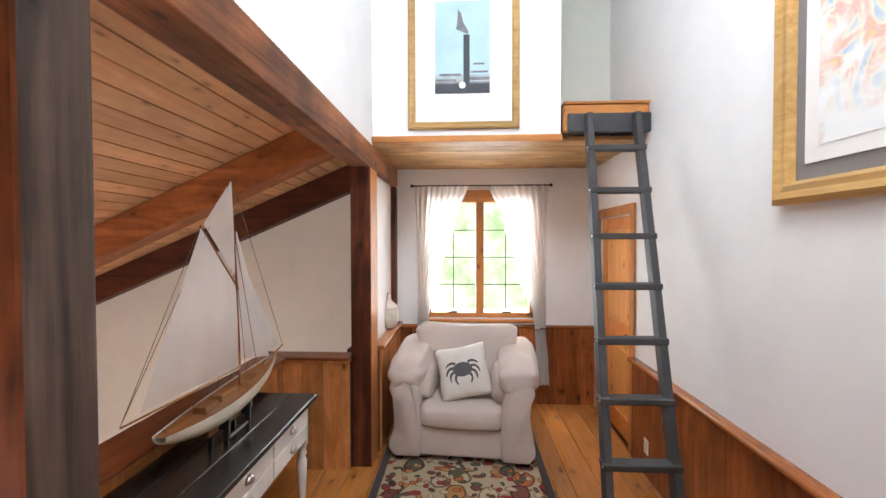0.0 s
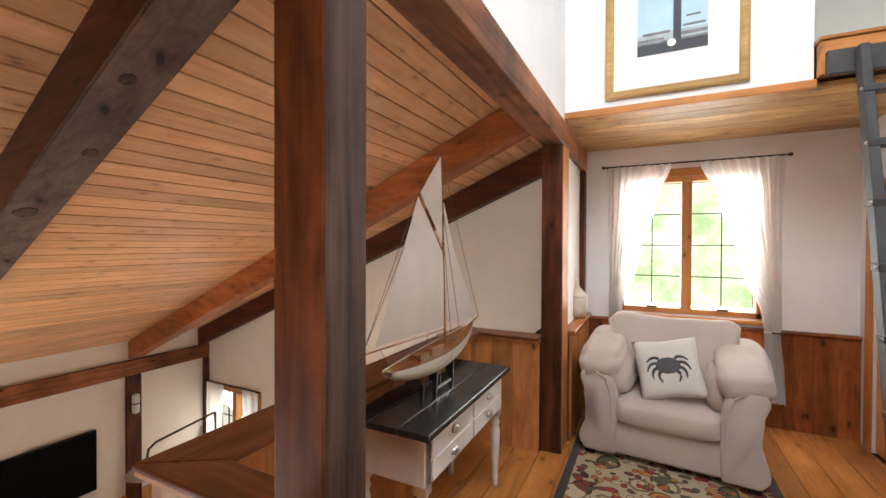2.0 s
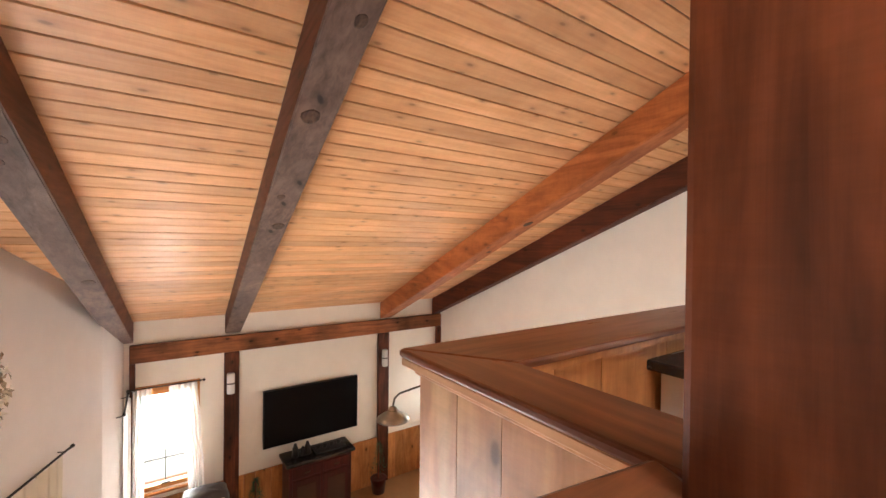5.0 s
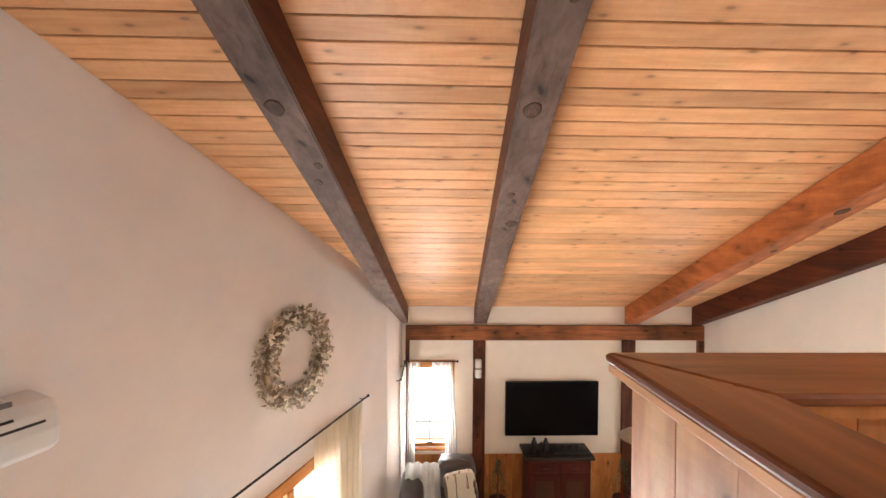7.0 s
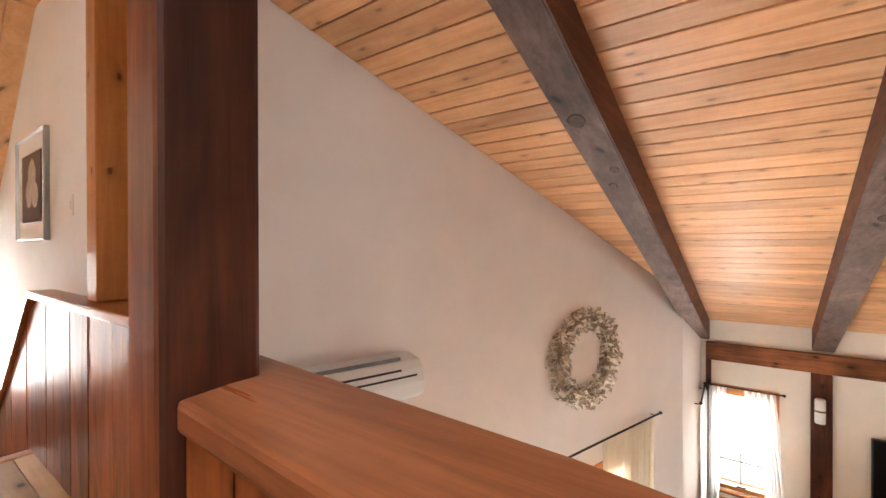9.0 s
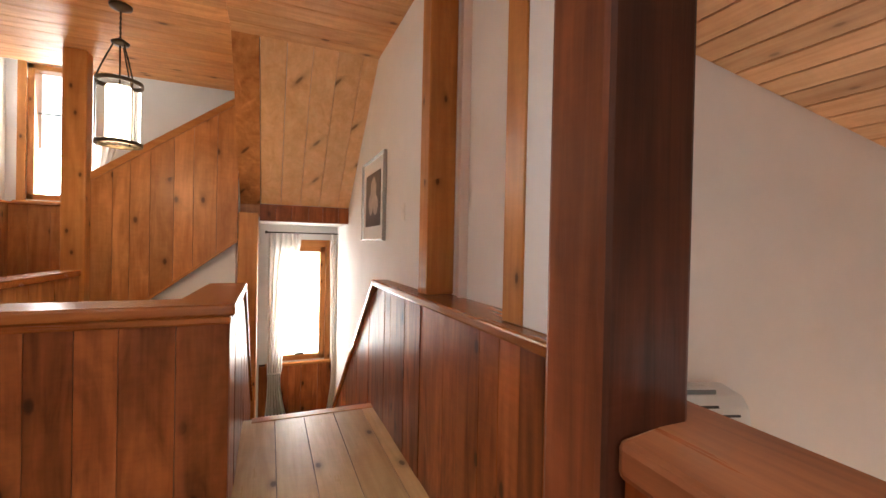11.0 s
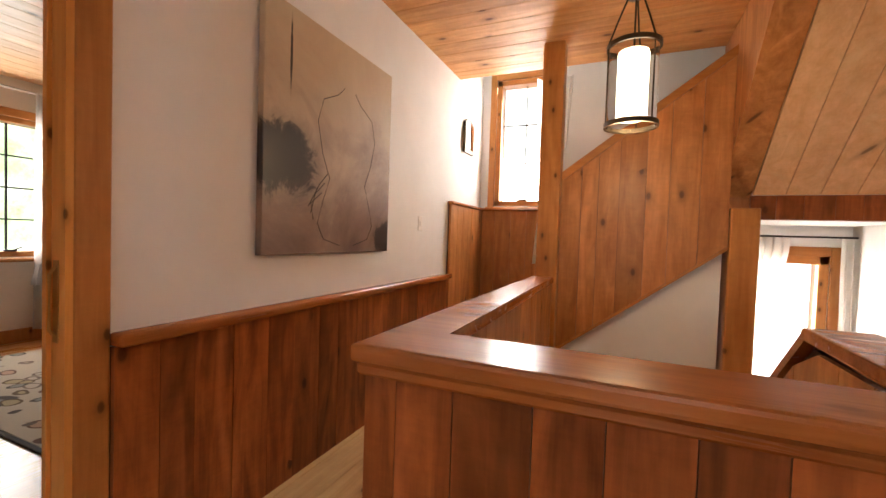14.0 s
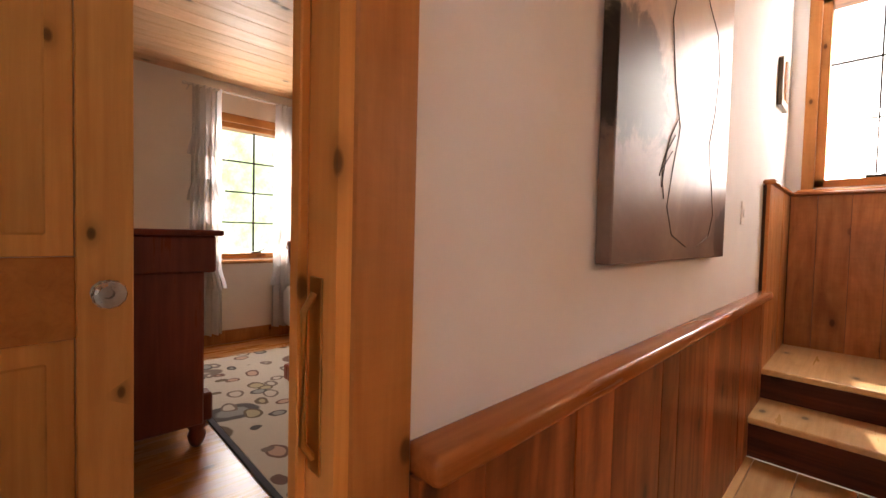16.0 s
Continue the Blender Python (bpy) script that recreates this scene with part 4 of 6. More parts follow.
# lower window
curtain_rod("dark iron rod over the lower landing window", pose(0, -4.33, 1.30), -0.30, 0.60, 0.008, -0.09)
curtain("sheer white curtain at the lower window", pose(0, -4.33, 0), [(1.29, 0.20, 0.58, 0), (0.6, 0.30, 0.58, 0), (-0.3, 0.40, 0.57, 0), (-0.45, 0.42, 0.56, 0), (-1.25, 0.30, 0.60, 0)], seed=4, waves=6, group="lower window curtains", tie=(-0.4, 0.42, 0.56, 0))
curtain("sheer white curtain at the lower window", pose(0, -4.33, 0), [(1.29, -0.30, -0.14, 0), (0.2, -0.30, -0.16, 0), (-0.45, -0.30, -0.18, 0), (-1.25, -0.32, -0.10, 0)], seed=5, waves=4, group="lower window curtains")
# bedroom
curtain_rod("white curtain rod over the bedroom window", pose(6.96, 0, 2.50, 0, 0, 90), -3.1, -1.36, 0.012, -0.09, mat=CHALK)
FRILL = cloth("ruffled_white_cotton", (0.80, 0.77, 0.74), 0.15)


def ruffled(label, x0, x1, seed):
    o = T("curtain", label, "curtain", "bedroom curtains", pose(6.95, 0, 0, 0, 0, 90))
    bm = bmesh.new()
    drape(bm, [(2.50, x0, x1, 0), (0.12, x0 - 0.03, x1 + 0.03, 0)], waves=5, seed=seed, amp=0.03)
    part("panel", bm, FRILL, o, "", True)
    for k in range(4):
        z = 2.0 - k * 0.42
        bm = bmesh.new()
        drape(bm, [(z + 0.05, x0 - 0.005, x1 + 0.005, 0.03), (z - 0.16, x0 - 0.05, x1 + 0.05, 0.055)], waves=8, seed=seed + k, amp=0.02)
        part("ruffle", bm, FRILL, o, "", True)
    return o


ruffled("white ruffled curtain in tiers", -1.66, -1.42, 11)
ruffled("white ruffled curtain in tiers", -2.50, -2.20, 21)
# great room windows
curtain_rod("dark iron rod over the end wall window", pose(-6.08, 0, -0.66, 0, 0, 90), 0.98, 1.80, 0.010, 0.09)
curtain("white curtain beside the end wall window", pose(-6.08, 0, 0, 0, 0, 90), [(-0.67, 1.40, 1.72, 0), (-1.2, 1.52, 1.76, 0), (-1.8, 1.62, 1.80, 0), (-2.7, 1.62, 1.84, 0)], seed=6, waves=5, group="end wall curtains")
curtain("white curtain beside the end wall window", pose(-6.08, 0, 0, 0, 0, 90), [(-0.67, 1.02, 1.22, 0), (-1.6, 1.02, 1.14, 0), (-2.7, 1.00, 1.16, 0)], seed=7, waves=4, group="end wall curtains")
curtain_rod("dark iron rod over the gable window", pose(0, 5.62, -0.74), -6.1, -4.74, 0.010, 0.09)
curtain("white curtain at the gable window", pose(0, 5.62, 0), [(-0.75, -6.05, -5.6, 0), (-2.3, -6.05, -5.75, 0)], seed=8, waves=5, group="gable curtains")
curtain("white curtain at the gable window", pose(0, 5.62, 0), [(-0.75, -5.1, -4.78, 0), (-2.3, -5.0, -4.78, 0)], seed=9, waves=5, group="gable curtains")
RM = on_wreath_wall(0, 0, 0.09)
curtain_rod("long dark iron rod over the garden door", RM @ pose(0, 0, -0.62), 1.9, 4.50, 0.010, 0.09)
curtain("cream curtain hung beside the garden door", RM, [(-0.63, 3.42, 4.35, 0), (-1.4, 3.46, 4.33, 0), (-2.85, 3.44, 4.36, 0)], CREAMCLOTH, seed=10, waves=7)
o = curtain_rod("dark iron rod on the wall return", pose(-5.75, 0.98, -0.70), -0.35, 0.40, 0.010, -0.07)
curtain("white curtain on the wall return", pose(-5.75, 0.99, 0), [(-0.71, -0.30, 0.36, 0), (-2.7, -0.28, 0.34, 0)], seed=12, waves=5)


# ---------- soft shapes ----------
def cushion(bm, c, s, e=0.45, m=None, nu=32, nv=18, pucker=0.0, sag=0.0, seed=0):
    """A stuffed rounded block: half sizes s, squareness e (smaller is squarer)."""
    def sp(v, p):
        return math.copysign(abs(v) ** p, v)
    rows = []
    for j in range(nv + 1):
        ph = -math.pi / 2 + math.pi * j / nv
        row = []
        for i in range(nu):
            th = 2 * math.pi * i / nu
            x = sp(math.cos(ph), e) * sp(math.cos(th), e)
            y = sp(math.cos(ph), e) * sp(math.sin(th), e)
            z = sp(math.sin(ph), e * 1.4)
            k = 1 + pucker * noise.noise(Vector((x * 2.3 + seed, y * 2.3, z * 2.3)))
            p = Vector((x * s[0] * k, y * s[1] * k, z * s[2] * k - sag * (1 - x * x) * (z > 0)))
            p += Vector(c)
            row.append(bm.verts.new(m @ p if m is not None else p))
        rows.append(row)
    for p, q in zip(rows, rows[1:]):
        for i in range(nu):
            bm.faces.new((p[i], p[(i + 1) % nu], q[(i + 1) % nu], q[i]))
    bmesh.ops.remove_doubles(bm, verts=bm.verts, dist=0.0004)


def CU(*a, **k):
    bm = bmesh.new()
    cushion(bm, *a, **k)
    return bm


def armchair():
    o = T("armchair", "oatmeal upholstered armchair with overstuffed rolled arms", "armchair", "", pose(1.07, 4.92, 0.012, 0, 0, -5) @ Matrix.Diagonal((1.06, 1.04, 0.985, 1)))
    part("base", B((-0.40, -0.47, 0.045), (0.40, 0.42, 0.30), 0.03, None, 3), FABRIC, o, "", True)
    for s in (-1, 1):
        pts = [(0.53, 0.04), (0.575, 0.10), (0.575, 0.17), (0.53, 0.28), (0.505, 0.38), (0.515, 0.48), (0.56, 0.57), (0.575, 0.63), (0.55, 0.68), (0.48, 0.70), (0.40, 0.68), (0.34, 0.62), (0.32, 0.52), (0.315, 0.30), (0.32, 0.04)]
        bm = PR([(s * x, z) for x, z in pts], 'y', -0.50, 0.42, 0.022)
        part("arm", bm, FABRIC, o, "", True)
        part("arm_cushion", CU((0, 0, 0), (0.165, 0.46, 0.135), 0.5, m=pose(s * 0.45, -0.05, 0.745, 7, 0, 0), pucker=0.12, seed=3 * s), FABRIC, o, "", True)
        part("arm_cushion", CU((s * 0.33, -0.02, 0.60), (0.10, 0.40, 0.17), 0.6, m=None, pucker=0.10, seed=5 * s), FABRIC, o, "", True)
        for y in (-0.42, 0.36):
            part("foot", B((s * 0.50 - 0.035, y - 0.035, 0), (s * 0.50 + 0.035, y + 0.035, 0.05), 0.005), BLACKWOOD, o)
    part("seat_cushion", CU((0, -0.13, 0.385), (0.345, 0.40, 0.105), 0.32, pucker=0.03), FABRIC, o, "", True)
    part("backrest", B((-0.47, 0.22, 0.10), (0.47, 0.47, 0.70), 0.06, None, 3), FABRIC, o, "", True)
    bm = CU((0, 0, 0), (0.43, 0.16, 0.27), 0.30, pucker=0.07, seed=9)
    for v in bm.verts:
        if v.co.z > 0:
            k = abs(v.co.x) / 0.43
            v.co.x *= 1 + 0.10 * (v.co.z / 0.27)
            v.co.z += 0.045 * k ** 4 - 0.012 * (1 - k)
    bmesh.ops.transform(bm, matrix=pose(0, 0.14, 0.785, -16), verts=bm.verts)
    part("back_cushion", bm, FABRIC, o, "", True)
    for s in (-1, 1):
        part("piping", TB([(s * 0.345, -0.505, 0.30), (s * 0.35, -0.507, 0.50), (s * 0.385, -0.507, 0.635), (s * 0.46, -0.507, 0.685)], 0.006, 6), FABRIC, o)
    return o


armchair()
PM = pose(1.05, 4.63, 0.72, -24, 0, -3) @ Matrix.Rotation(radians(-12), 4, 'Y')
o = T("throw_pillow", "ivory cotton pillow with a grey printed emblem", "pillow", "", PM)
bm = bmesh.new()
n = 16
rows = []
for sd in (-1, 1):
    grid = [[None] * (n + 1) for _ in range(n + 1)]
    for i in range(n + 1):
        for j in range(n + 1):
            u, v = 2 * i / n - 1, 2 * j / n - 1
            pin = 1 - 0.07 * (1 - abs(u)) * abs(v) - 0.07 * (1 - abs(v)) * abs(u)
            grid[i][j] = bm.verts.new((0.225 * u * pin, sd * 0.085 * ((1 - u * u) * (1 - v * v)) ** 0.45, 0.225 * v * pin))
    for i in range(n):
        for j in range(n):
            bm.faces.new((grid[i][j], grid[i + 1][j], grid[i + 1][j + 1], grid[i][j + 1]))
bmesh.ops.remove_doubles(bm, verts=bm.verts, dist=0.0005)
part("cover", bm, PILLOW, o, "", True)
INK = cloth("grey_print", (0.10, 0.10, 0.105))


def emblem_y(x, z):
    u, v = x / 0.225, z / 0.225
    return -0.085 * ((1 - u * u) * (1 - v * v)) ** 0.45 - 0.0025


def emblem_patch(pts):
    bm = bmesh.new()
    c = (sum(p[0] for p in pts) / len(pts), sum(p[1] for p in pts) / len(pts))
    rings = [[bm.verts.new((c[0] + (x - c[0]) * k, emblem_y(c[0] + (x - c[0]) * k, c[1] + (z - c[1]) * k), c[1] + (z - c[1]) * k)) for x, z in pts] for k in (0.02, 0.35, 0.7, 1.0)]
    bm.faces.new(rings[0])
    for p, q in zip(rings, rings[1:]):
        for i in range(len(pts)):
            j = (i + 1) % len(pts)
            bm.faces.new((p[i], p[j], q[j], q[i]))
    return bm


part("emblem", emblem_patch([(0.085 * math.cos(a * 0.2618), 0.01 + 0.06 * math.sin(a * 0.2618)) for a in range(24)]), INK, o)
for s in (-1, 1):
    for k, (r0, r1, tilt) in enumerate(((0.075, 0.145, 0.75), (0.08, 0.15, 0.25), (0.08, 0.145, -0.2), (0.07, 0.13, -0.65))):
        bm = bmesh.new()
        pts = []
        for q in range(6):
            f = q / 5
            r = r0 + (r1 - r0) * f
            a = tilt - 0.5 * f * f
            x, z = s * r * math.cos(a), 0.01 + r * math.sin(a)
            pts.append((x, emblem_y(x, z) - 0.001, z))
        tube(bm, pts, [0.012, 0.012, 0.011, 0.010, 0.008, 0.005], 6)
        part("emblem_stroke", bm, INK, o)


# ---------- rug ----------
def floral(name, base, tones, scale, size=0.34):
    m, t, b = node_mat(name, 0.95)
    co = t.nodes.new("ShaderNodeTexCoord")
    wob = N(t, "ShaderNodeTexNoise", Scale=7.0, Detail=2.0)
    t.links.new(co.outputs["Object"], wob.inputs["Vector"])
    mx = N(t, "ShaderNodeMix")
    mx.data_type = 'RGBA'
    mx.inputs[0].default_value = 0.06
    t.links.new(co.outputs["Object"], mx.inputs[6])
    t.links.new(wob.outputs["Color"], mx.inputs[7])
    col = base
    for k, (sc, thr) in enumerate(((scale, size), (scale * 1.7, size * 0.9), (scale * 2.6, size * 0.8))):
        vo = N(t, "ShaderNodeTexVoronoi", Scale=sc)
        mp = t.nodes.new("ShaderNodeMapping")
        mp.inputs["Location"].default_value = (k * 3.1, k * 1.7, 0)
        mp.inputs["Scale"].default_value = (1, 1.5 if k % 2 else 0.8, 0.01)
        mp.inputs["Rotation"].default_value = (0, 0, 0.6 * k)
        t.links.new(mx.outputs[2], mp.inputs["Vector"])
        t.links.new(mp.outputs[0], vo.inputs["Vector"])
        pick = N(t, "ShaderNodeSeparateColor")
        t.links.new(vo.outputs["Color"], pick.inputs[0])
        r = t.nodes.new("ShaderNodeValToRGB")
        r.color_ramp.interpolation = 'CONSTANT'
        el = r.color_ramp.elements
        while len(el) < len(tones):
            el.new(0.5)
        for q, (e, c) in enumerate(zip(el, tones)):
            e.position, e.color = q / len(tones), (*c, 1)
        t.links.new(pick.outputs[0], r.inputs[0])
        edge = ramp(t, vo.outputs["Distance"], [(thr - 0.02, (1, 1, 1)), (thr, (0, 0, 0))])
        rim = ramp(t, vo.outputs["Distance"], [(thr - 0.10, (1, 1, 1)), (thr - 0.08, (0.35, 0.3, 0.3)), (thr, (0.35, 0.3, 0.3))])
        tone = mix(t, 1.0, r.outputs[0], rim, 'MULTIPLY')
        col = mix(t, edge, col, tone)
    pile = N(t, "ShaderNodeTexNoise", Scale=260.0, Detail=2.0)
    t.links.new(co.outputs["Object"], pile.inputs["Vector"])
    col = mix(t, 0.35, col, ramp(t, pile.outputs[0], [(0.3, (0.3, 0.3, 0.3)), (0.7, (1, 1, 1))]), 'MULTIPLY')
    t.links.new(col, b.inputs["Base Color"])
    bp = N(t, "ShaderNodeBump", Strength=0.5, Distance=0.004)
    t.links.new(pile.outputs[0], bp.inputs["Height"])
    t.links.new(bp.outputs[0], b.inputs["Normal"])
    return m


RUG = floral("hooked_floral_rug", (0.46, 0.37, 0.24), [(0.32, 0.03, 0.025), (0.46, 0.22, 0.06), (0.10, 0.095, 0.05), (0.52, 0.42, 0.27), (0.18, 0.05, 0.04), (0.44, 0.13, 0.04)], 5.5, 0.44)
RUG2 = floral("pale_floral_rug", (0.62, 0.54, 0.42), [(0.56, 0.36, 0.25), (0.62, 0.54, 0.42), (0.32, 0.32, 0.28), (0.62, 0.54, 0.42), (0.50, 0.41, 0.24)], 2.3, 0.34)
EDGE = cloth("dark_rug_binding", (0.03, 0.026, 0.025))
o = T("area_rug", "dark-bordered floral hooked wool rug under the armchair", "rug")
part("field", B((0.42, 2.9, 0.0), (1.66, 5.44, 0.010), 0.003), RUG, o)
bm = bmesh.new()
for a, b in (((0.36, 2.84, 0.0), (0.42, 5.50, 0.012)), ((1.66, 2.84, 0.0), (1.72, 5.50, 0.012)), ((0.42, 2.84, 0.0), (1.66, 2.9, 0.012)), ((0.42, 5.44, 0.0), (1.66, 5.50, 0.012))):
    box(bm, a, b, 0.004)
part("binding", bm, EDGE, o, "near-black border")

# ---------- console table with drawers ----------
TM = pose(0, 0, 0)
o = T("console_table", "white painted table with a black top and turned legs", "table")
for k in range(3):
    part("top_plank", B((-0.45 + k * 0.167, 2.615, 0.787), (-0.45 + (k + 1) * 0.167 - 0.0015, 3.80, 0.822), 0.005), BLACKWOOD, o, "black stained top plank")
part("apron", B((-0.40, 2.665, 0.545), (0.005, 3.75, 0.787), 0.004), CHALK, o)
for j, y0 in enumerate((2.72, 3.23)):
    for z0 in (0.555, 0.668):
        d = part("drawer", B((0.003, y0, z0), (0.016, y0 + 0.47, z0 + 0.103), 0.004), CHALK, o)
        bm = bmesh.new()
        lathe(bm, [(0.034, 0.0), (0.034, 0.008), (0.030, 0.016), (0.018, 0.023), (0.003, 0.025)], (0, 0, 0), 14)
        for v in bm.verts:
            if v.co.y < 0:
                v.co.y *= 0.15
        bmesh.ops.transform(bm, matrix=Matrix.Translation((0.016, y0 + 0.235, z0 + 0.04)) @ Matrix(((0, 0, 1, 0), (1, 0, 0, 0), (0, 1, 0, 0), (0, 0, 0, 1))), verts=bm.verts)
        part("cup_pull", bm, NICKEL, d, "aged nickel cup pull", True)
for xx in (-0.365, -0.028):
    for yy in (2.70, 3.715):
        bm = B((xx - 0.033, yy - 0.033, 0.50), (xx + 0.033, yy + 0.033, 0.787), 0.004)
        lathe(bm, [(0.014, 0.0), (0.020, 0.03), (0.017, 0.05), (0.024, 0.075), (0.018, 0.10), (0.021, 0.14), (0.030, 0.30), (0.033, 0.40), (0.022, 0.43), (0.034, 0.45), (0.024, 0.475), (0.033, 0.502)], (xx, yy, 0), 16)
        part("leg", bm, CHALK, o, "", True)


# ---------- model sailing boat ----------
SAIL = cloth("sailcloth", (0.97, 0.965, 0.94), 0.06)
HULL = wood("varnished_hull", (0.38, 0.17, 0.06), (0.2, 0.07, 0.025), 'y', 0.25, 0.0, 0.05)
IVORY = paint("ivory_hull_paint", (0.68, 0.63, 0.52), 0.35, 0.08)
o = T("model_sailboat", "wooden model yacht with white canvas sails on a stand", "model boat", "", pose(-0.20, 0, 0))
bm = bmesh.new()
st_n = 18
sec = []
for k in range(st_n + 1):
    f = k / st_n
    y = 2.66 + f * 1.06
    w = 0.095 * max(0.02, (math.sin(math.pi * min(1, f * 0.93 + 0.07))) ** 0.75)
    sheer = 1.045 + 0.07 * (f - 0.35) ** 2 * 2 + 0.02 * f
    keel = sheer - 0.105 * math.sin(math.pi * min(1.0, f * 0.96 + 0.02)) ** 0.6 - 0.012
    sec.append([bm.verts.new((w * math.sin(a), y, sheer - (sheer - keel) * math.cos(a) ** 0.8 if abs(a) < 1.55 else sheer)) for a in [(-1 + 2 * q / 10) * math.pi / 2 for q in range(11)]])
for p, q in zip(sec, sec[1:]):
    for i in range(10):
        bm.faces.new((p[i], p[i + 1], q[i + 1], q[i]))
part("hull", bm, IVORY, o, "ivory painted hull", True)
bm = bmesh.new()
for p, q in zip(range(st_n), range(1, st_n + 1)):
    def rail(k):
        f = k / st_n
        w = 0.095 * max(0.02, (math.sin(math.pi * min(1, f * 0.93 + 0.07))) ** 0.75) - 0.006
        return 2.66 + f * 1.06, w, 1.040 + 0.07 * (f - 0.35) ** 2 * 2 + 0.02 * f
    (ya, wa_, za), (yb, wb_, zb_) = rail(p), rail(q)
    bm.faces.new([bm.verts.new(c) for c in ((-wa_, ya, za), (wa_, ya, za), (wb_, yb, zb_), (-wb_, yb, zb_))])
part("deck", bm, HULL, o, "brown planked deck")
for y0, y1, w, h in ((2.92, 3.02, 0.035, 0.03), (3.06, 3.20, 0.03, 0.035), (3.36, 3.44, 0.025, 0.025)):
    part("deck_house", B((-w, y0, 1.03), (w, y1, 1.05 + h), 0.004), HULL, o)
part("mast", RD((0, 3.28, 1.03), (0, 3.215, 2.215), 0.009, 8, 0.004), HULL, o)
part("boom", RD((0, 3.28, 1.155), (0, 2.47, 1.185), 0.007, 8, 0.004), HULL, o)
part("gaff", RD((0, 3.268, 1.60), (0, 2.945, 1.94), 0.006, 8, 0.004), HULL, o)
part("bowsprit", RD((0, 3.55, 1.095), (0, 3.82, 1.15), 0.007, 8, 0.004), HULL, o)


def sail(pts, bulge):
    bm = bmesh.new()
    n = 10
    a, b, c, d = [Vector(p) for p in pts]
    g = []
    for i in range(n + 1):
        r = []
        for j in range(n + 1):
            u, v = i / n, j / n
            p = a.lerp(b, u).lerp(d.lerp(c, u), v)
            p.x += bulge * math.sin(math.pi * u) * math.sin(math.pi * v)
            r.append(bm.verts.new(p))
        g.append(r)
    for i in range(n):
        for j in range(n):
            bm.faces.new((g[i][j], g[i + 1][j], g[i + 1][j + 1], g[i][j + 1]))
    return part("sail", bm, SAIL, o, "white canvas sail", True)


sail([(0, 3.27, 1.17), (0, 2.56, 1.20), (0, 2.95, 1.93), (0, 3.262, 1.60)], 0.035)
sail([(0, 3.255, 1.66), (0, 2.97, 1.95), (0, 3.205, 2.19), (0, 3.212, 2.19)], 0.015)
sail([(0, 3.30, 1.20), (0, 3.62, 1.13), (0, 3.26, 1.92), (0, 3.25, 1.92)], 0.025)
sail([(0, 3.48, 1.18), (0, 3.78, 1.15), (0, 3.27, 1.80), (0, 3.265, 1.80)], 0.02)
for a, b in (((0, 3.215, 2.21), (0, 2.47, 1.19)), ((0, 3.215, 2.2), (0, 3.82, 1.15)), ((0.085, 3.2, 1.06), (0, 3.23, 1.85)), ((-0.085, 3.2, 1.06), (0, 3.23, 1.85)), ((0.085, 3.33, 1.07), (0, 3.24, 1.9)), ((-0.085, 3.33, 1.07), (0, 3.24, 1.9)), ((0, 2.945, 1.94), (0, 2.47, 1.19)), ((0, 2.70, 1.06), (0, 2.6, 1.18))):
    part("rigging", RD(a, b, 0.0016, 5), BRONZE, o)
for y0 in (3.06, 3.27):
    bm = bmesh.new()
    prism(bm, [(-0.055, 0.822), (-0.03, 0.822), (-0.03, 0.97), (-0.06, 1.0)], 'y', y0, y0 + 0.016)
    prism(bm, [(0.055, 0.822), (0.03, 0.822), (0.03, 0.97), (0.06, 1.0)], 'y', y0, y0 + 0.016)
    box(bm, (-0.03, y0, 0.905), (0.03, y0 + 0.016, 0.945))
    part("stand_frame", bm, BLACKWOOD, o, "black wooden stand")
part("stand_rail", B((0.04, 3.06, 0.85), (0.048, 3.286, 0.862)), NICKEL, o)
part("stand_rail", B((-0.048, 3.06, 0.85), (-0.04, 3.286, 0.862)), BLACKWOOD, o)
part("keel", B((-0.008, 2.98, 0.90), (0.008, 3.40, 0.985), 0.003), HULL, o)

# ---------- niche ledge, vase ----------
o = S("half_wall_niche", B((0.02, 4.625, 0.0), (0.31, 5.62, 0.90)), GAP, "low pine-clad ledge beside the window nook")
boards(o, HONEY_PINE, 'y', 4.625, 5.72, 0.0, 0.90, 0.31, 0.02, 0.16, 1)
part("cap", B((0.25, 4.625, 0.90), (0.36, 5.715, 0.945), 0.01, None, 2), CAP, o, "", True)
CERAMIC = paint("crackled_ivory_ceramic", (0.62, 0.57, 0.48), 0.35, 0.2, 14.0, 0.3, 40.0)
o = T("lidded_vase", "ivory glazed ceramic vase with a pointed lid on a ledge", "vase", "", pose(0.262, 5.36, 0.945) @ Matrix.Diagonal((0.9, 0.9, 1.02, 1)))
part("body", LT([(0.07, 0), (0.10, 0.02), (0.115, 0.09), (0.118, 0.15), (0.11, 0.19), (0.105, 0.20)], (0, 0, 0), 28), CERAMIC, o, "", True)
part("lid", LT([(0.112, 0.20), (0.11, 0.215), (0.075, 0.25), (0.035, 0.285), (0.022, 0.31), (0.018, 0.325), (0.024, 0.34), (0.018, 0.36), (0.004, 0.372)], (0, 0, 0), 28), CERAMIC, o, "", True)

# ---------- pictures ----------
GILT = wood("gilded_frame", (0.62, 0.40, 0.16), (0.40, 0.22, 0.07), 'x', 0.32, 0.0, 0.05, bump=0.1)
MAT_W = paint("cream_mount_board", (0.80, 0.77, 0.74), 0.8, 0.02)
MAT_G = paint("grey_mount_board", (0.22, 0.20, 0.19), 0.8, 0.05)


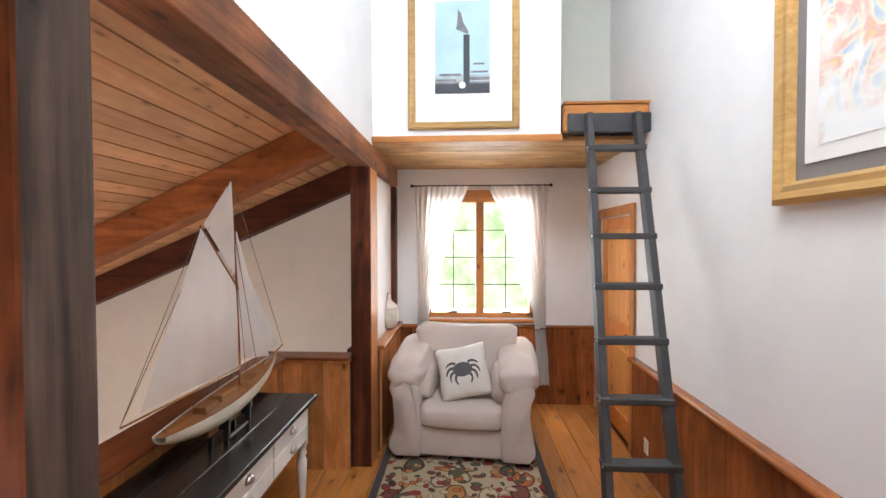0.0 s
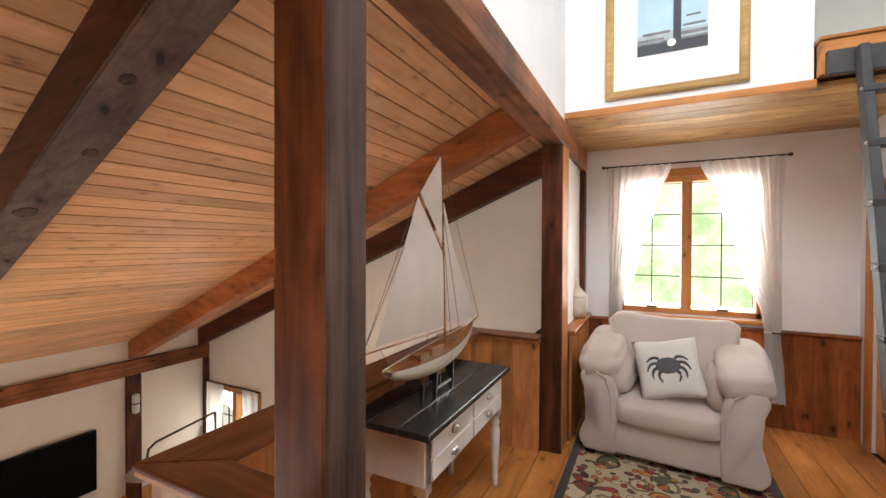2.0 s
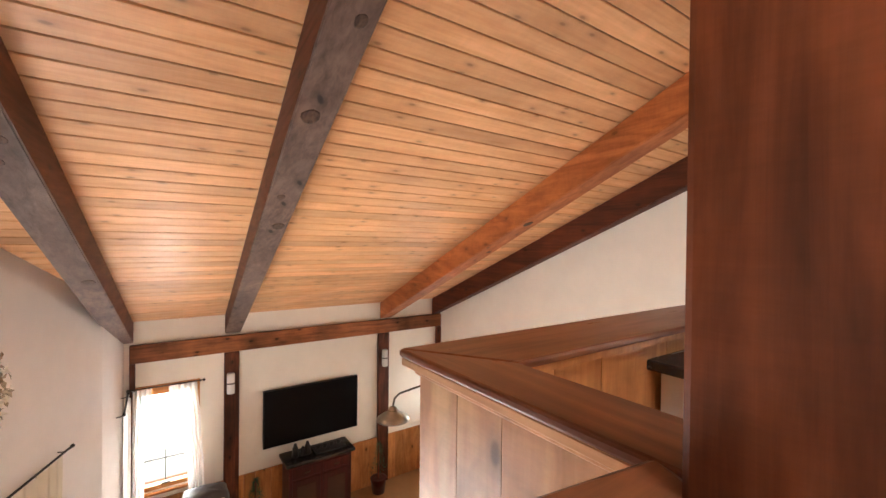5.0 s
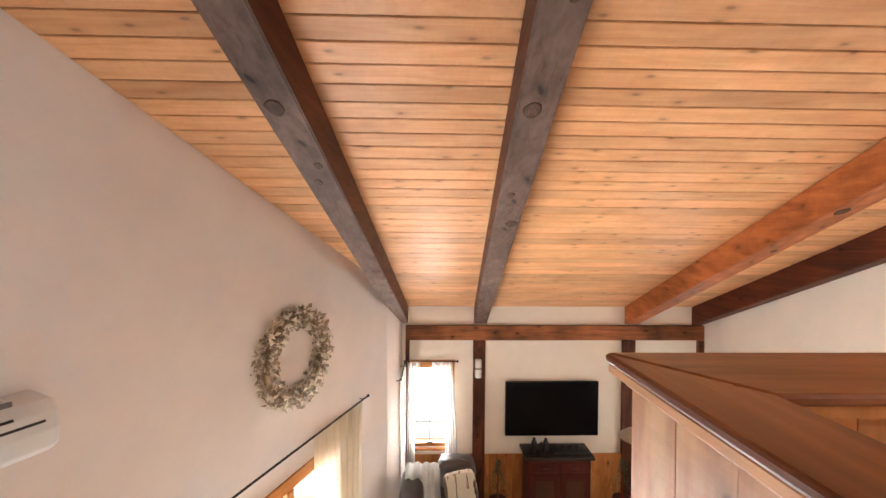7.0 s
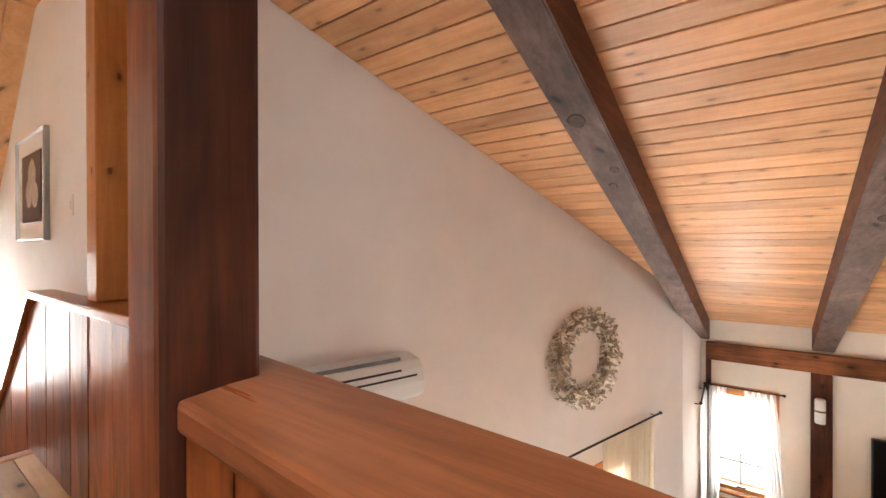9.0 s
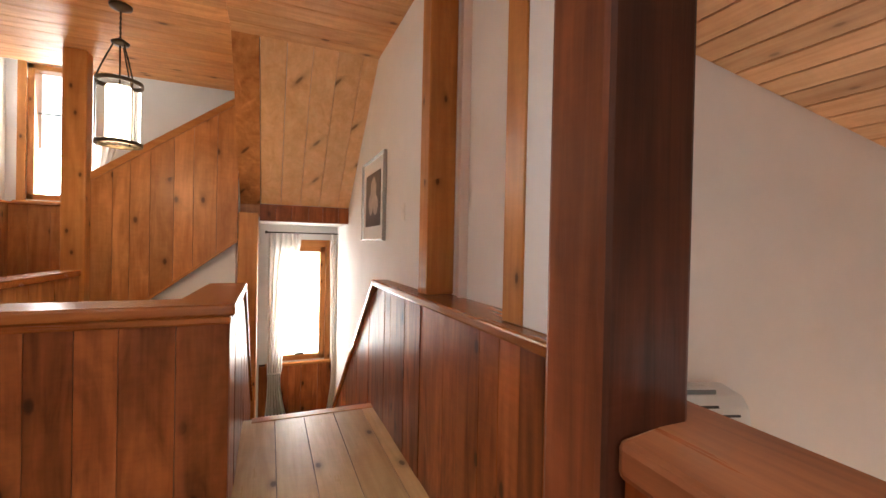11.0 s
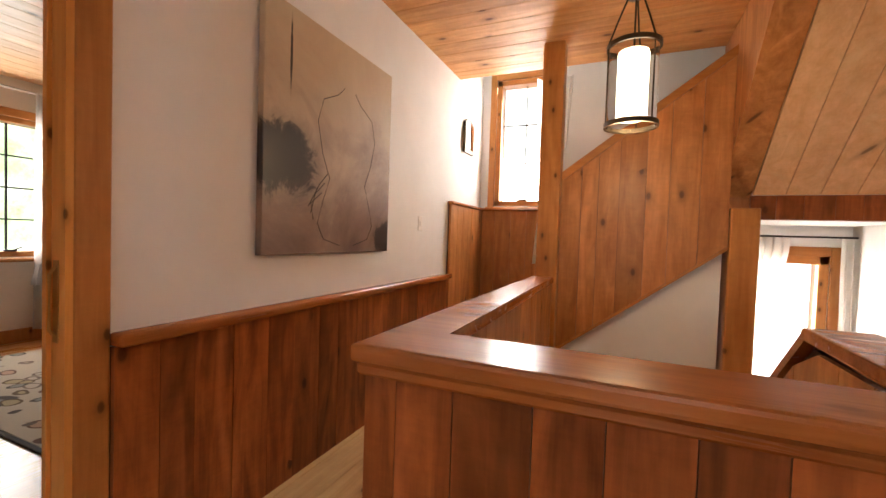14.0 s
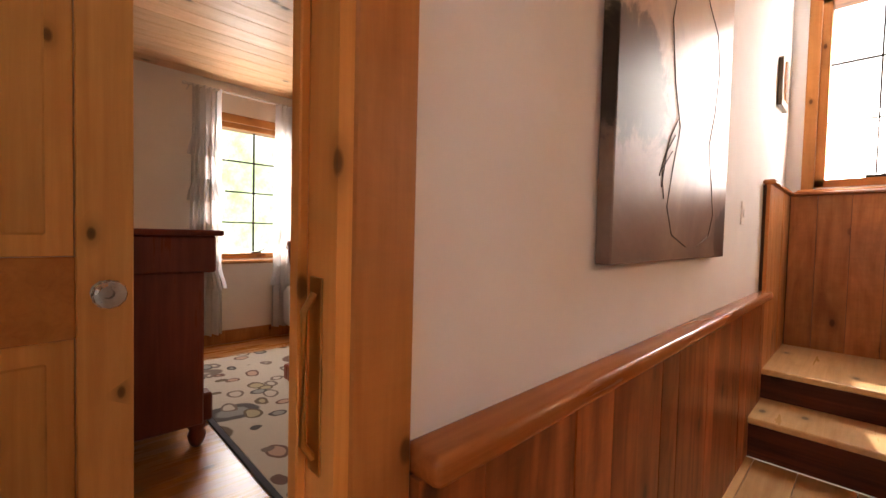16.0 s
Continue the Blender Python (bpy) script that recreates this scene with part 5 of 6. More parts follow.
def framed(name, label, m, w, h, fw, mat, mount, art=None, fd=0.035, mount2=None, split=None):
    """A frame hung flat: x across, z up, origin at its middle, the wall behind at y = 0, the room at negative y."""
    o = T(name, label, "picture", "", m)
    prof = [(0, 0), (0, -fd * 0.75), (fw * 0.25, -fd), (fw * 0.55, -fd * 0.8), (fw * 0.8, -fd * 0.85), (fw, -fd * 0.4), (fw, 0)]
    for k, (lx, lz) in enumerate(((w, h), (h, w), (w, h), (h, w))):
        bm = bmesh.new()
        vs0, vs1 = [], []
        for a, b in prof:
            vs0.append(bm.verts.new((-lx / 2 + a, b, -lz / 2 + a)))
            vs1.append(bm.verts.new((lx / 2 - a, b, -lz / 2 + a)))
        for i in range(len(prof) - 1):
            bm.faces.new((vs0[i], vs1[i], vs1[i + 1], vs0[i + 1]))
        bm.faces.new(vs0)
        bm.faces.new(vs1[::-1])
        bmesh.ops.transform(bm, matrix=Matrix.Rotation(k * math.pi / 2, 4, 'Y'), verts=bm.verts)
        part("frame_side", bm, mat, o)
    part("mount", B((-w / 2 + fw * 0.9, -fd * 0.35, -h / 2 + fw * 0.9), (w / 2 - fw * 0.9, -0.004, h / 2 - fw * 0.9)), mount, o)
    return o


o = framed("framed_print", "tall seascape print in a light gilded frame", pose(1.0535, 4.478, 3.43), 0.915, 1.28, 0.06, GILT, MAT_W)
PSKY = paint("print_sky", (0.42, 0.58, 0.66), 0.7, 0.12, 4.0)
PSEA = paint("print_sea", (0.20, 0.20, 0.21), 0.7, 0.5, 14.0)
PDARK = paint("print_dark", (0.05, 0.055, 0.065), 0.7, 0.2)
PHAZE = paint("print_haze", (0.40, 0.46, 0.48), 0.7, 0.3, 9.0)
PSUN = paint("print_sun", (0.85, 0.82, 0.74), 0.7, 0.05)
part("print_area", B((-0.235, -0.018, -0.35), (0.215, -0.013, 0.40)), PSKY, o, "pale blue sky")
part("print_sea", B((-0.235, -0.020, -0.35), (0.215, -0.0185, -0.27)), PDARK, o)
for a, b, z0, z1 in ((-0.235, -0.06, -0.255, -0.235), (-0.20, -0.02, -0.21, -0.19), (0.05, 0.215, -0.245, -0.22), (0.06, 0.20, -0.185, -0.17), (0.08, 0.17, -0.12, -0.105), (-0.235, 0.215, -0.275, -0.26)):
    part("print_cloud", B((a, -0.0202, z0), (b, -0.0186, z1)), PSEA, o)
part("print_haze", B((-0.235, -0.0194, -0.27), (0.215, -0.0182, -0.20)), PHAZE, o)
part("print_column", B((0.0, -0.022, -0.30), (0.05, -0.0205, 0.125)), PDARK, o)
part("print_figure", PR([(-0.06, 0.17), (0.03, 0.13), (0.045, 0.145), (0.0, 0.22), (-0.02, 0.30), (-0.045, 0.33), (-0.05, 0.24)], 'y', -0.021, -0.0205), PSEA, o)
part("print_sun", RD((-0.01, -0.0215, -0.285), (-0.01, -0.023, -0.285), 0.028, 16), PSUN, o)

GILT_W = wood("wide_gilded_frame", (0.66, 0.42, 0.16), (0.44, 0.24, 0.07), 'x', 0.3, 0.0, 0.05, bump=0.1)
o = framed("framed_watercolour", "large abstract watercolour in a wide gilded frame", pose(2.53, 2.25, 2.735, 0, 0, -90), 1.55, 1.42, 0.10, GILT_W, MAT_G, fd=0.07)
part("mount_inner", B((-0.62, -0.032, -0.545), (0.62, -0.026, 0.545)), MAT_W, o)
m, t, b = node_mat("watercolour_wash", 0.8)
co = t.nodes.new("ShaderNodeTexCoord")
n1 = N(t, "ShaderNodeTexNoise", Scale=2.6, Detail=3.0, Distortion=1.5)
t.links.new(co.outputs["Object"], n1.inputs["Vector"])
n2 = N(t, "ShaderNodeTexNoise", Scale=6.0, Detail=4.0, Distortion=2.0)
t.links.new(co.outputs["Object"], n2.inputs["Vector"])
c1 = ramp(t, n2.outputs[0], [(0.35, (0.75, 0.55, 0.20)), (0.45, (0.70, 0.42, 0.38)), (0.55, (0.75, 0.70, 0.55)), (0.65, (0.45, 0.52, 0.62))])
f1 = ramp(t, n1.outputs[0], [(0.44, (0, 0, 0)), (0.56, (1, 1, 1))])
t.links.new(mix(t, f1, (0.80, 0.79, 0.77), c1), b.inputs["Base Color"])
part("painting", B((-0.55, -0.036, -0.48), (0.55, -0.0325, 0.48)), m, o, "abstract colour wash")

# canvas in the hall: a plain pale form in brown washes
m, t, b = node_mat("umber_canvas", 0.33)
co = t.nodes.new("ShaderNodeTexCoord")
n1 = N(t, "ShaderNodeTexNoise", Scale=1.6, Detail=6.0, Roughness=0.65, Distortion=0.5)
t.links.new(co.outputs["Object"], n1.inputs["Vector"])
sep = t.nodes.new("ShaderNodeSeparateXYZ")
t.links.new(co.outputs["Object"], sep.inputs[0])
ad = N(t, "ShaderNodeMath")
ad.operation = 'MULTIPLY_ADD'
ad.inputs[1].default_value = 0.55
t.links.new(sep.outputs[2], ad.inputs[0])
t.links.new(n1.outputs[0], ad.inputs[2])
base = ramp(t, ad.outputs[0], [(0.12, (0.13, 0.08, 0.065)), (0.36, (0.26, 0.18, 0.14)), (0.55, (0.45, 0.34, 0.235)), (0.85, (0.56, 0.45, 0.32))])
n3 = N(t, "ShaderNodeTexNoise", Scale=5.0, Detail=6.0, Roughness=0.7, Distortion=0.8)
t.links.new(co.outputs["Object"], n3.inputs["Vector"])
for cx, cz, rx, rz in ((-0.46, -0.13, 0.24, 0.15), (0.50, -0.50, 0.13, 0.10), (-0.37, 0.36, 0.007, 0.16)):
    mp = t.nodes.new("ShaderNodeMapping")
    mp.vector_type = 'TEXTURE'
    mp.inputs["Location"].default_value, mp.inputs["Scale"].default_value = (cx, -0.04, cz), (rx, 1, rz)
    t.links.new(co.outputs["Object"], mp.inputs["Vector"])
    ln = t.nodes.new("ShaderNodeVectorMath")
    ln.operation = 'LENGTH'
    t.links.new(mp.outputs[0], ln.inputs[0])
    sm = N(t, "ShaderNodeMath")
    sm.operation = 'MULTIPLY_ADD'
    sm.inputs[1].default_value = 0.9
    sc = N(t, "ShaderNodeMath")
    sc.operation = 'MULTIPLY_ADD'
    sc.inputs[1].default_value, sc.inputs[2].default_value = 0.42, -0.235
    t.links.new(ln.outputs["Value"], sc.inputs[0])
    t.links.new(n3.outputs[0], sm.inputs[0])
    t.links.new(sc.outputs[0], sm.inputs[2])
    base = mix(t, ramp(t, sm.outputs[0], [(0.55, (1, 1, 1)), (0.62, (0.9, 0.9, 0.9)), (0.70, (0.25, 0.25, 0.25)), (0.85, (0, 0, 0))]), base, (0.022, 0.013, 0.010))
t.links.new(base, b.inputs["Base Color"])
b.inputs["Specular IOR Level"].default_value = 0.5
CANVAS = m
UMBER = paint("dark_umber", (0.030, 0.018, 0.014), 0.8, 0.4, 12.0)
LINE = paint("charcoal_line", (0.05, 0.035, 0.03), 0.6, 0.3, 30.0)
o = T("canvas_painting", "large brown and beige painted canvas with a loose line drawing", "painting", "", pose(2.97, -1.855, 1.67, 0, 0, -90))
part("canvas", B((-0.525, -0.04, -0.575), (0.525, -0.002, 0.575), 0.003), CANVAS, o)


def blot(pts):
    return PR(pts, 'y', -0.0415, -0.0405)


rb = random.Random(4)
# a plain vase-like contour
for sgn in (-1, 1):
    pts = [(0.05, 0.33), (0.10, 0.28), (0.22, 0.22), (0.26, 0.10), (0.22, -0.06), (0.16, -0.18), (0.21, -0.30), (0.25, -0.42), (0.20, -0.50), (0.06, -0.535)]
    bm = bmesh.new()
    tube(bm, [(0.08 + sgn * x, -0.0395, z) for x, z in pts], 0.0026, 5)
    part("drawn_line", bm, LINE, o)
for k in range(3):
    bm = bmesh.new()
    tube(bm, [(-0.10 - 0.02 * k, -0.0395, -0.16 - 0.05 * k), (-0.16 - 0.03 * k, -0.0395, -0.22 - 0.05 * k), (-0.24 + 0.02 * k, -0.0395, -0.34 - 0.03 * k)], 0.0026, 5)
    part("drawn_line", bm, LINE, o)
# photograph on the stair wall
SILVER = paint("silver_frame", (0.35, 0.33, 0.31), 0.35, 0.1, 6.0, 0.05, 80.0, 0.9)
PHOTO = paint("dark_photograph", (0.05, 0.035, 0.03), 0.35, 0.3, 3.0)
o = framed("framed_photograph", "dark photograph of pale blooms in a thin silver frame", WM @ pose(-0.08, -2.385, 1.55, 0, 0, 90), 0.76, 0.68, 0.015, SILVER, MAT_W, fd=0.03)
part("photo", B((-0.25, -0.016, -0.22), (0.25, -0.0115, 0.22)), PHOTO, o)
PALE = paint("pale_bloom", (0.55, 0.48, 0.42), 0.5, 0.3, 12.0)
for cx, cz, r in ((0.03, 0.08, 0.10), (-0.06, -0.03, 0.09), (0.10, -0.05, 0.08)):
    bm = bmesh.new()
    bmesh.ops.create_circle(bm, cap_ends=True, segments=14, radius=r, matrix=Matrix.Translation((cx, -0.0165, cz)) @ Matrix.Rotation(math.pi / 2, 4, 'X'))
    for v in bm.verts:
        v.co.x += 0.02 * noise.noise(v.co * 30)
        v.co.z += 0.02 * noise.noise(v.co * 25)
    part("pale_form", bm, PALE, o)
# small mirror
MIRROR, t, b = node_mat("mirror_glass", 0.03, 1.0)
b.inputs["Base Color"].default_value = (0.85, 0.85, 0.85, 1)
o = T("wall_mirror", "small arched mirror in a dark frame", "mirror", "", pose(2.97, -3.94, 2.215, 0, 0, -90))
arch = lambda w, h, r: [(-w, -h), (w, -h), (w, h - r), (w * 0.5, h - r * 0.25), (0, h), (-w * 0.5, h - r * 0.25), (-w, h - r)]
part("frame", PR(arch(0.13, 0.17, 0.04), 'y', -0.03, -0.002, 0.004), BRONZE, o)
part("glass", PR(arch(0.09, 0.13, 0.03), 'y', -0.033, -0.0305), MIRROR, o)


def switch_plate(label, m):
    o = T("light_switch", label, "switch", "", m)
    part("plate", B((-0.036, -0.007, -0.058), (0.036, -0.001, 0.058), 0.003), MAT_W, o)
    part("toggle", B((-0.012, -0.012, -0.022), (0.012, -0.007, 0.022), 0.002), MAT_W, o)


switch_plate("white light switch on a plaster wall", pose(2.97, -2.93, 1.30, 0, 0, -90))
switch_plate("white light switch on a plaster wall", WM @ pose(-0.08, -1.57, 1.39, 0, 0, 90))
o = T("wall_outlet", "white outlet cover on the wainscot", "outlet", "", pose(2.494, 4.33, 0.24, 0, 0, -90))
part("plate", B((-0.036, -0.008, -0.058), (0.036, 0, 0.058), 0.003), MAT_W, o)
part("socket", B((-0.014, -0.010, 0.008), (0.014, -0.008, 0.04), 0.002), CHALK, o)
part("socket", B((-0.014, -0.010, -0.04), (0.014, -0.008, -0.008), 0.002), CHALK, o)

# ---------- upper ledge and ladder ----------
o = S("trim_loft_ledge", B((1.86, 4.40, 2.74), (2.525, 4.478, 2.95), 0.006), TRIM_X, "pine threshold board of the upper loft")
part("ledge_cap", B((1.85, 4.385, 2.952), (2.528, 5.29, 2.975), 0.006), TRIM_X, o)
o = T("loft_ladder", "grey-washed wooden loft ladder hung on a board", "ladder")
part("hanger_board", B((1.88, 4.355, 2.72), (2.52, 4.398, 2.87), 0.006), GREYPAINT, o)
top0, top1, f0, f1 = Vector((2.03, 4.33, 2.84)), Vector((2.395, 4.33, 2.84)), Vector((1.845, 3.24, 0.0)), Vector((2.235, 3.24, 0.0))
for a, b in ((top0, f0), (top1, f1)):
    d = (b - a)
    mm = Matrix.Translation((a + b) / 2) @ d.to_track_quat('Z', 'Y').to_matrix().to_4x4()
    bm = bmesh.new()
    box(bm, (-0.028, -0.05, -d.length / 2), (0.028, 0.05, d.length / 2), 0.006)
    mz = Matrix.Translation(a) @ Matrix(((1, 0, d.x / d.z, 0), (0, 1, d.y / d.z, 0), (0, 0, 1, 0), (0, 0, 0, 1)))
    bm.free()
    bm = B((-0.024, -0.042, -2.84), (0.024, 0.042, 0.02), 0.005)
    bmesh.ops.transform(bm, matrix=mz, verts=bm.verts)
    part("rail", bm, GREYPAINT, o)
for k in range(8):
    f = (k * 0.332 + 0.28) / 2.84
    a, b = top0.lerp(f0, f), top1.lerp(f1, f)
    part("rung", B((a.x - 0.03, a.y - 0.055, a.z - 0.022), (b.x + 0.03, a.y + 0.035, a.z + 0.020), 0.006), GREYPAINT, o)
    for q in (a, b):
        bm = bmesh.new()
        bmesh.ops.create_uvsphere(bm, u_segments=8, v_segments=6, radius=0.009, matrix=Matrix.Translation((q.x - 0.032, q.y - 0.04, q.z)))
        part("bolt", bm, NICKEL, o, "", True)


# ---------- doors ----------
GLASSKNOB = pane_glass("cut_glass")
GLASSKNOB.node_tree.nodes["Principled BSDF"].inputs["IOR"].default_value = 1.5
BRASS = paint("worn_brass", (0.55, 0.36, 0.14), 0.3, 0.2, 10.0, 0.05, 80.0, 1.0)


def panel_door(name, label, m, w, h, knob_side=1):
    """A framed and panelled leaf: hinge at x = 0, free edge at x = w, thickness along y."""
    o = tagged(empty(name, m), label, "", "", "structure")
    sw, th = 0.115, 0.02
    for a, b in ((0, sw), (w - sw, w)):
        part("stile", B((a, -th, 0.005), (b, th, h), 0.003), DOOR_PINE, o)
    for z0, z1 in ((0.005, 0.20), (0.87, 1.07), (h - 0.12, h)):
        part("rail", B((sw, -th + 0.001, z0), (w - sw, th - 0.001, z1), 0.003), DOOR_PINE_R, o)
    for z0, z1 in ((0.20, 0.87), (1.07, h - 0.12)):
        part("panel", B((sw + 0.002, -0.008, z0 + 0.002), (w - sw - 0.002, 0.008, z1 - 0.002)), DOOR_PINE, o)
        part("panel_field", B((sw + 0.05, -0.013, z0 + 0.05), (w - sw - 0.05, 0.013, z1 - 0.05), 0.006), DOOR_PINE, o)
    for s in (-1, 1):
        k = part("rosette", RD((w - 0.06, s * 0.021, 0.98), (w - 0.06, s * 0.028, 0.98), 0.03, 16), NICKEL, o)
        bm = LT([(0.010, 0), (0.012, 0.02), (0.030, 0.028), (0.036, 0.042), (0.033, 0.056), (0.018, 0.064), (0.004, 0.065)], (0, 0, 0), 12)
        bmesh.ops.transform(bm, matrix=Matrix.Translation((w - 0.06, s * 0.028, 0.98)) @ Matrix.Rotation(-s * math.pi / 2, 4, 'X'), verts=bm.verts)
        part("knob", bm, GLASSKNOB, o, "clear faceted glass knob")
    return o


leaf = Vector((3.885 - 3.81, -0.585 - 0.20, 0))
panel_door("door_1", "honey pine panelled door standing half open", pose(3.81, 0.20, 0.01, 0, 0, math.degrees(math.atan2(leaf.y, leaf.x))), leaf.length, 2.03)
dj = tagged(empty("door_frame"), "knotty pine door casing and jamb", "", "", "structure")
part("casing", B((2.945, -0.768, 0), (2.9705, -0.672, 2.17), 0.004), TRIM, dj)
part("casing", B((2.945, -0.10, 0), (2.9705, 0.02, 2.17), 0.004), TRIM, dj)
part("casing", B((2.945, -0.672, 2.06), (2.9705, -0.10, 2.17), 0.004), TRIM, dj)
part("jamb", B((2.947, -0.6715, 0), (3.065, -0.652, 2.06)), DOOR_PINE, dj)
part("stop", B((3.015, -0.652, 0), (3.04, -0.639, 2.06), 0.002), DOOR_PINE, dj)
part("jamb", B((2.97, -0.12, 0), (3.065, -0.10, 2.06), 0.002), DOOR_PINE, dj)
part("jamb", B((2.97, -0.652, 2.04), (3.065, -0.12, 2.06), 0.002), DOOR_PINE, dj)
bm = B((2.976, -0.6515, 0.86), (3.005, -0.649, 1.10), 0.001)
part("strike_plate", bm, BRASS, dj, "worn brass strike plate")
part("latch_pull", TB([(2.99, -0.648, 0.88), (2.99, -0.635, 0.90), (2.99, -0.635, 1.06), (2.99, -0.648, 1.08)], 0.005), BRASS, dj)
panel_door("door_2", "honey pine panelled door at the end of the wall", pose(2.57, 5.54, 0.01, 0, 0, -90), 0.82, 2.08)
dj = tagged(empty("door_frame"), "pine casing of the nook door", "", "", "structure")
part("casing", B((2.505, 4.64, 0), (2.528, 4.725, 2.19), 0.004), TRIM, dj)
part("casing", B((2.505, 5.54, 0), (2.528, 5.63, 2.19), 0.004), TRIM, dj)
part("casing", B((2.505, 4.725, 2.10), (2.528, 5.54, 2.19), 0.004), TRIM, dj)

# ---------- pendant lantern ----------
SHADE = glow("lit_linen_shade", (1.0, 0.86, 0.62), 5.0)
o = T("pendant_lantern", "bronze and glass cylinder lantern, lit, hung on chains", "pendant lamp", "", pose(1.48, -2.32, 0))
part("canopy", LT([(0.065, 2.70), (0.062, 2.685), (0.03, 2.67), (0.008, 2.66)], (0, 0, 0), 20), BRONZE, o, "", True)
bm = bmesh.new()
for k in range(6):
    z = 2.665 - k * 0.032
    bmesh.ops.create_uvsphere(bm, u_segments=8, v_segments=6, radius=0.011, matrix=Matrix.Translation((0, 0, z - 0.015)) @ Matrix.Diagonal((0.6, 1, 1.7, 1)))
part("chain", bm, BRONZE, o)
part("hub", LT([(0.006, 2.44), (0.045, 2.445), (0.052, 2.46), (0.03, 2.475), (0.008, 2.49)], (0, 0, 0), 16), BRONZE, o, "", True)
for k in range(3):
    a = k * 2 * math.pi / 3 + 0.3
    part("strap", TB([(0.035 * math.cos(a), 0.035 * math.sin(a), 2.45), (0.085 * math.cos(a), 0.085 * math.sin(a), 2.32), (0.125 * math.cos(a), 0.125 * math.sin(a), 2.205)], 0.0045), BRONZE, o)
    part("upright", RD((0.124 * math.cos(a), 0.124 * math.sin(a), 1.80), (0.124 * math.cos(a), 0.124 * math.sin(a), 2.20), 0.0045, 6), BRONZE, o)
part("stem", RD((0, 0, 2.18), (0, 0, 2.44), 0.005, 8), BRONZE, o)
for z in (1.79, 2.185):
    bm = bmesh.new()
    n = 32
    rg = [[bm.verts.new((r * math.cos(2 * math.pi * k / n), r * math.sin(2 * math.pi * k / n), zz)) for k in range(n)] for r, zz in ((0.118, z), (0.130, z), (0.130, z + 0.024), (0.118, z + 0.024))]
    for q in range(4):
        for k in range(n):
            bm.faces.new((rg[q][k], rg[q][(k + 1) % n], rg[(q + 1) % 4][(k + 1) % n], rg[(q + 1) % 4][k]))
    part("ring", bm, BRONZE, o)
bm = bmesh.new()
n = 32
rg = [[bm.verts.new((0.117 * math.cos(2 * math.pi * k / n), 0.117 * math.sin(2 * math.pi * k / n), zz)) for k in range(n)] for zz in (1.795, 2.20)]
for k in range(n):
    bm.faces.new((rg[0][k], rg[0][(k + 1) % n], rg[1][(k + 1) % n], rg[1][k]))
g = part("glass_cylinder", bm, GLASS, o, "clear glass cylinder", True)
g.visible_shadow = False
part("shade", LT([(0.066, 1.83), (0.070, 1.84), (0.070, 2.16), (0.066, 2.17)], (0, 0, 0), 24), SHADE, o, "glowing inner shade", True)
d = bpy.data.lights.new("lantern_bulb", 'POINT')
d.energy, d.color, d.shadow_soft_size = 14, (1.0, 0.72, 0.42), 0.13
new("lantern_bulb", d).location = (1.48, -2.32, 1.70)

# ---------- bedroom things ----------
MAHOG = wood("mahogany_veneer", (0.25, 0.056, 0.026), (0.14, 0.030, 0.015), 'z', 0.3, 0.15, 0.05, bump=0.08)
o = T("dresser", "tall dark red mahogany dresser on turned feet", "dresser")
part("carcass", B((4.92, -1.02, 0.13), (5.45, -0.05, 1.11), 0.008), MAHOG, o)
part("corner_pilaster", B((4.95, -1.07, 0.13), (5.05, -1.02, 0.16 + 0.12), 0.01), MAHOG, o)
part("frieze", B((4.90, -1.07, 0.93), (5.45, -0.03, 1.12), 0.01), MAHOG, o)
part("top", B((4.87, -1.10, 1.12), (5.47, -0.02, 1.15), 0.008, None, 2), MAHOG, o)
for k in range(3):
    part("drawer", B((4.98, -1.032, 0.20 + k * 0.245), (5.42, -1.02, 0.42 + k * 0.245), 0.004), MAHOG, o)
for x in (4.98, 5.38):
    for y in (-1.0, -0.12):
        part("foot", LT([(0.02, 0), (0.035, 0.02), (0.045, 0.06), (0.035, 0.09), (0.045, 0.105), (0.045, 0.13)], (x, y, 0), 16), MAHOG, o, "", True)
o = T("picture_stand", "small dark frame standing on the dresser", "photo frame", "", pose(5.15, -0.55, 1.15, 0, 0, 70))
part("frame", B((-0.06, -0.01, 0), (0.06, 0.01, 0.14), 0.003), BLACK, o)
o = T("bedroom_rug", "pale cream wool rug with scattered flowers", "rug")
part("field", B((4.0, -3.6, 0), (6.5, -1.15, 0.012), 0.003), RUG2, o)
part("binding", B((3.97, -1.15, 0), (6.53, -1.12, 0.013), 0.003), EDGE, o)
LINEN = cloth("white_bed_linen", (0.78, 0.76, 0.73))
o = T("sleigh_bed", "dark wooden bed end with white linen", "bed")
part("footboard", TB([(5.60, -1.82, 0.12), (5.60, -1.82, 0.55), (5.58, -1.80, 0.85), (5.60, -1.78, 1.0), (5.64, -1.79, 1.06), (5.68, -1.80, 1.02)], 0.022), MAHOG, o)
part("rail", B((5.56, -3.4, 0.22), (5.62, -1.86, 0.42), 0.01), MAHOG, o)
part("plinth", B((5.52, -1.86, 0), (5.66, -1.76, 0.12), 0.01), MAHOG, o)
part("mattress", B((5.64, -3.5, 0.12), (7.0, -2.3, 0.55), 0.06, None, 3), LINEN, o, "white made-up mattress", True)
o = S("baseboard_bedroom", B((7.03, -4.4, 0), (7.05, 1.6, 0.13), 0.004), TRIM, "pine baseboard")

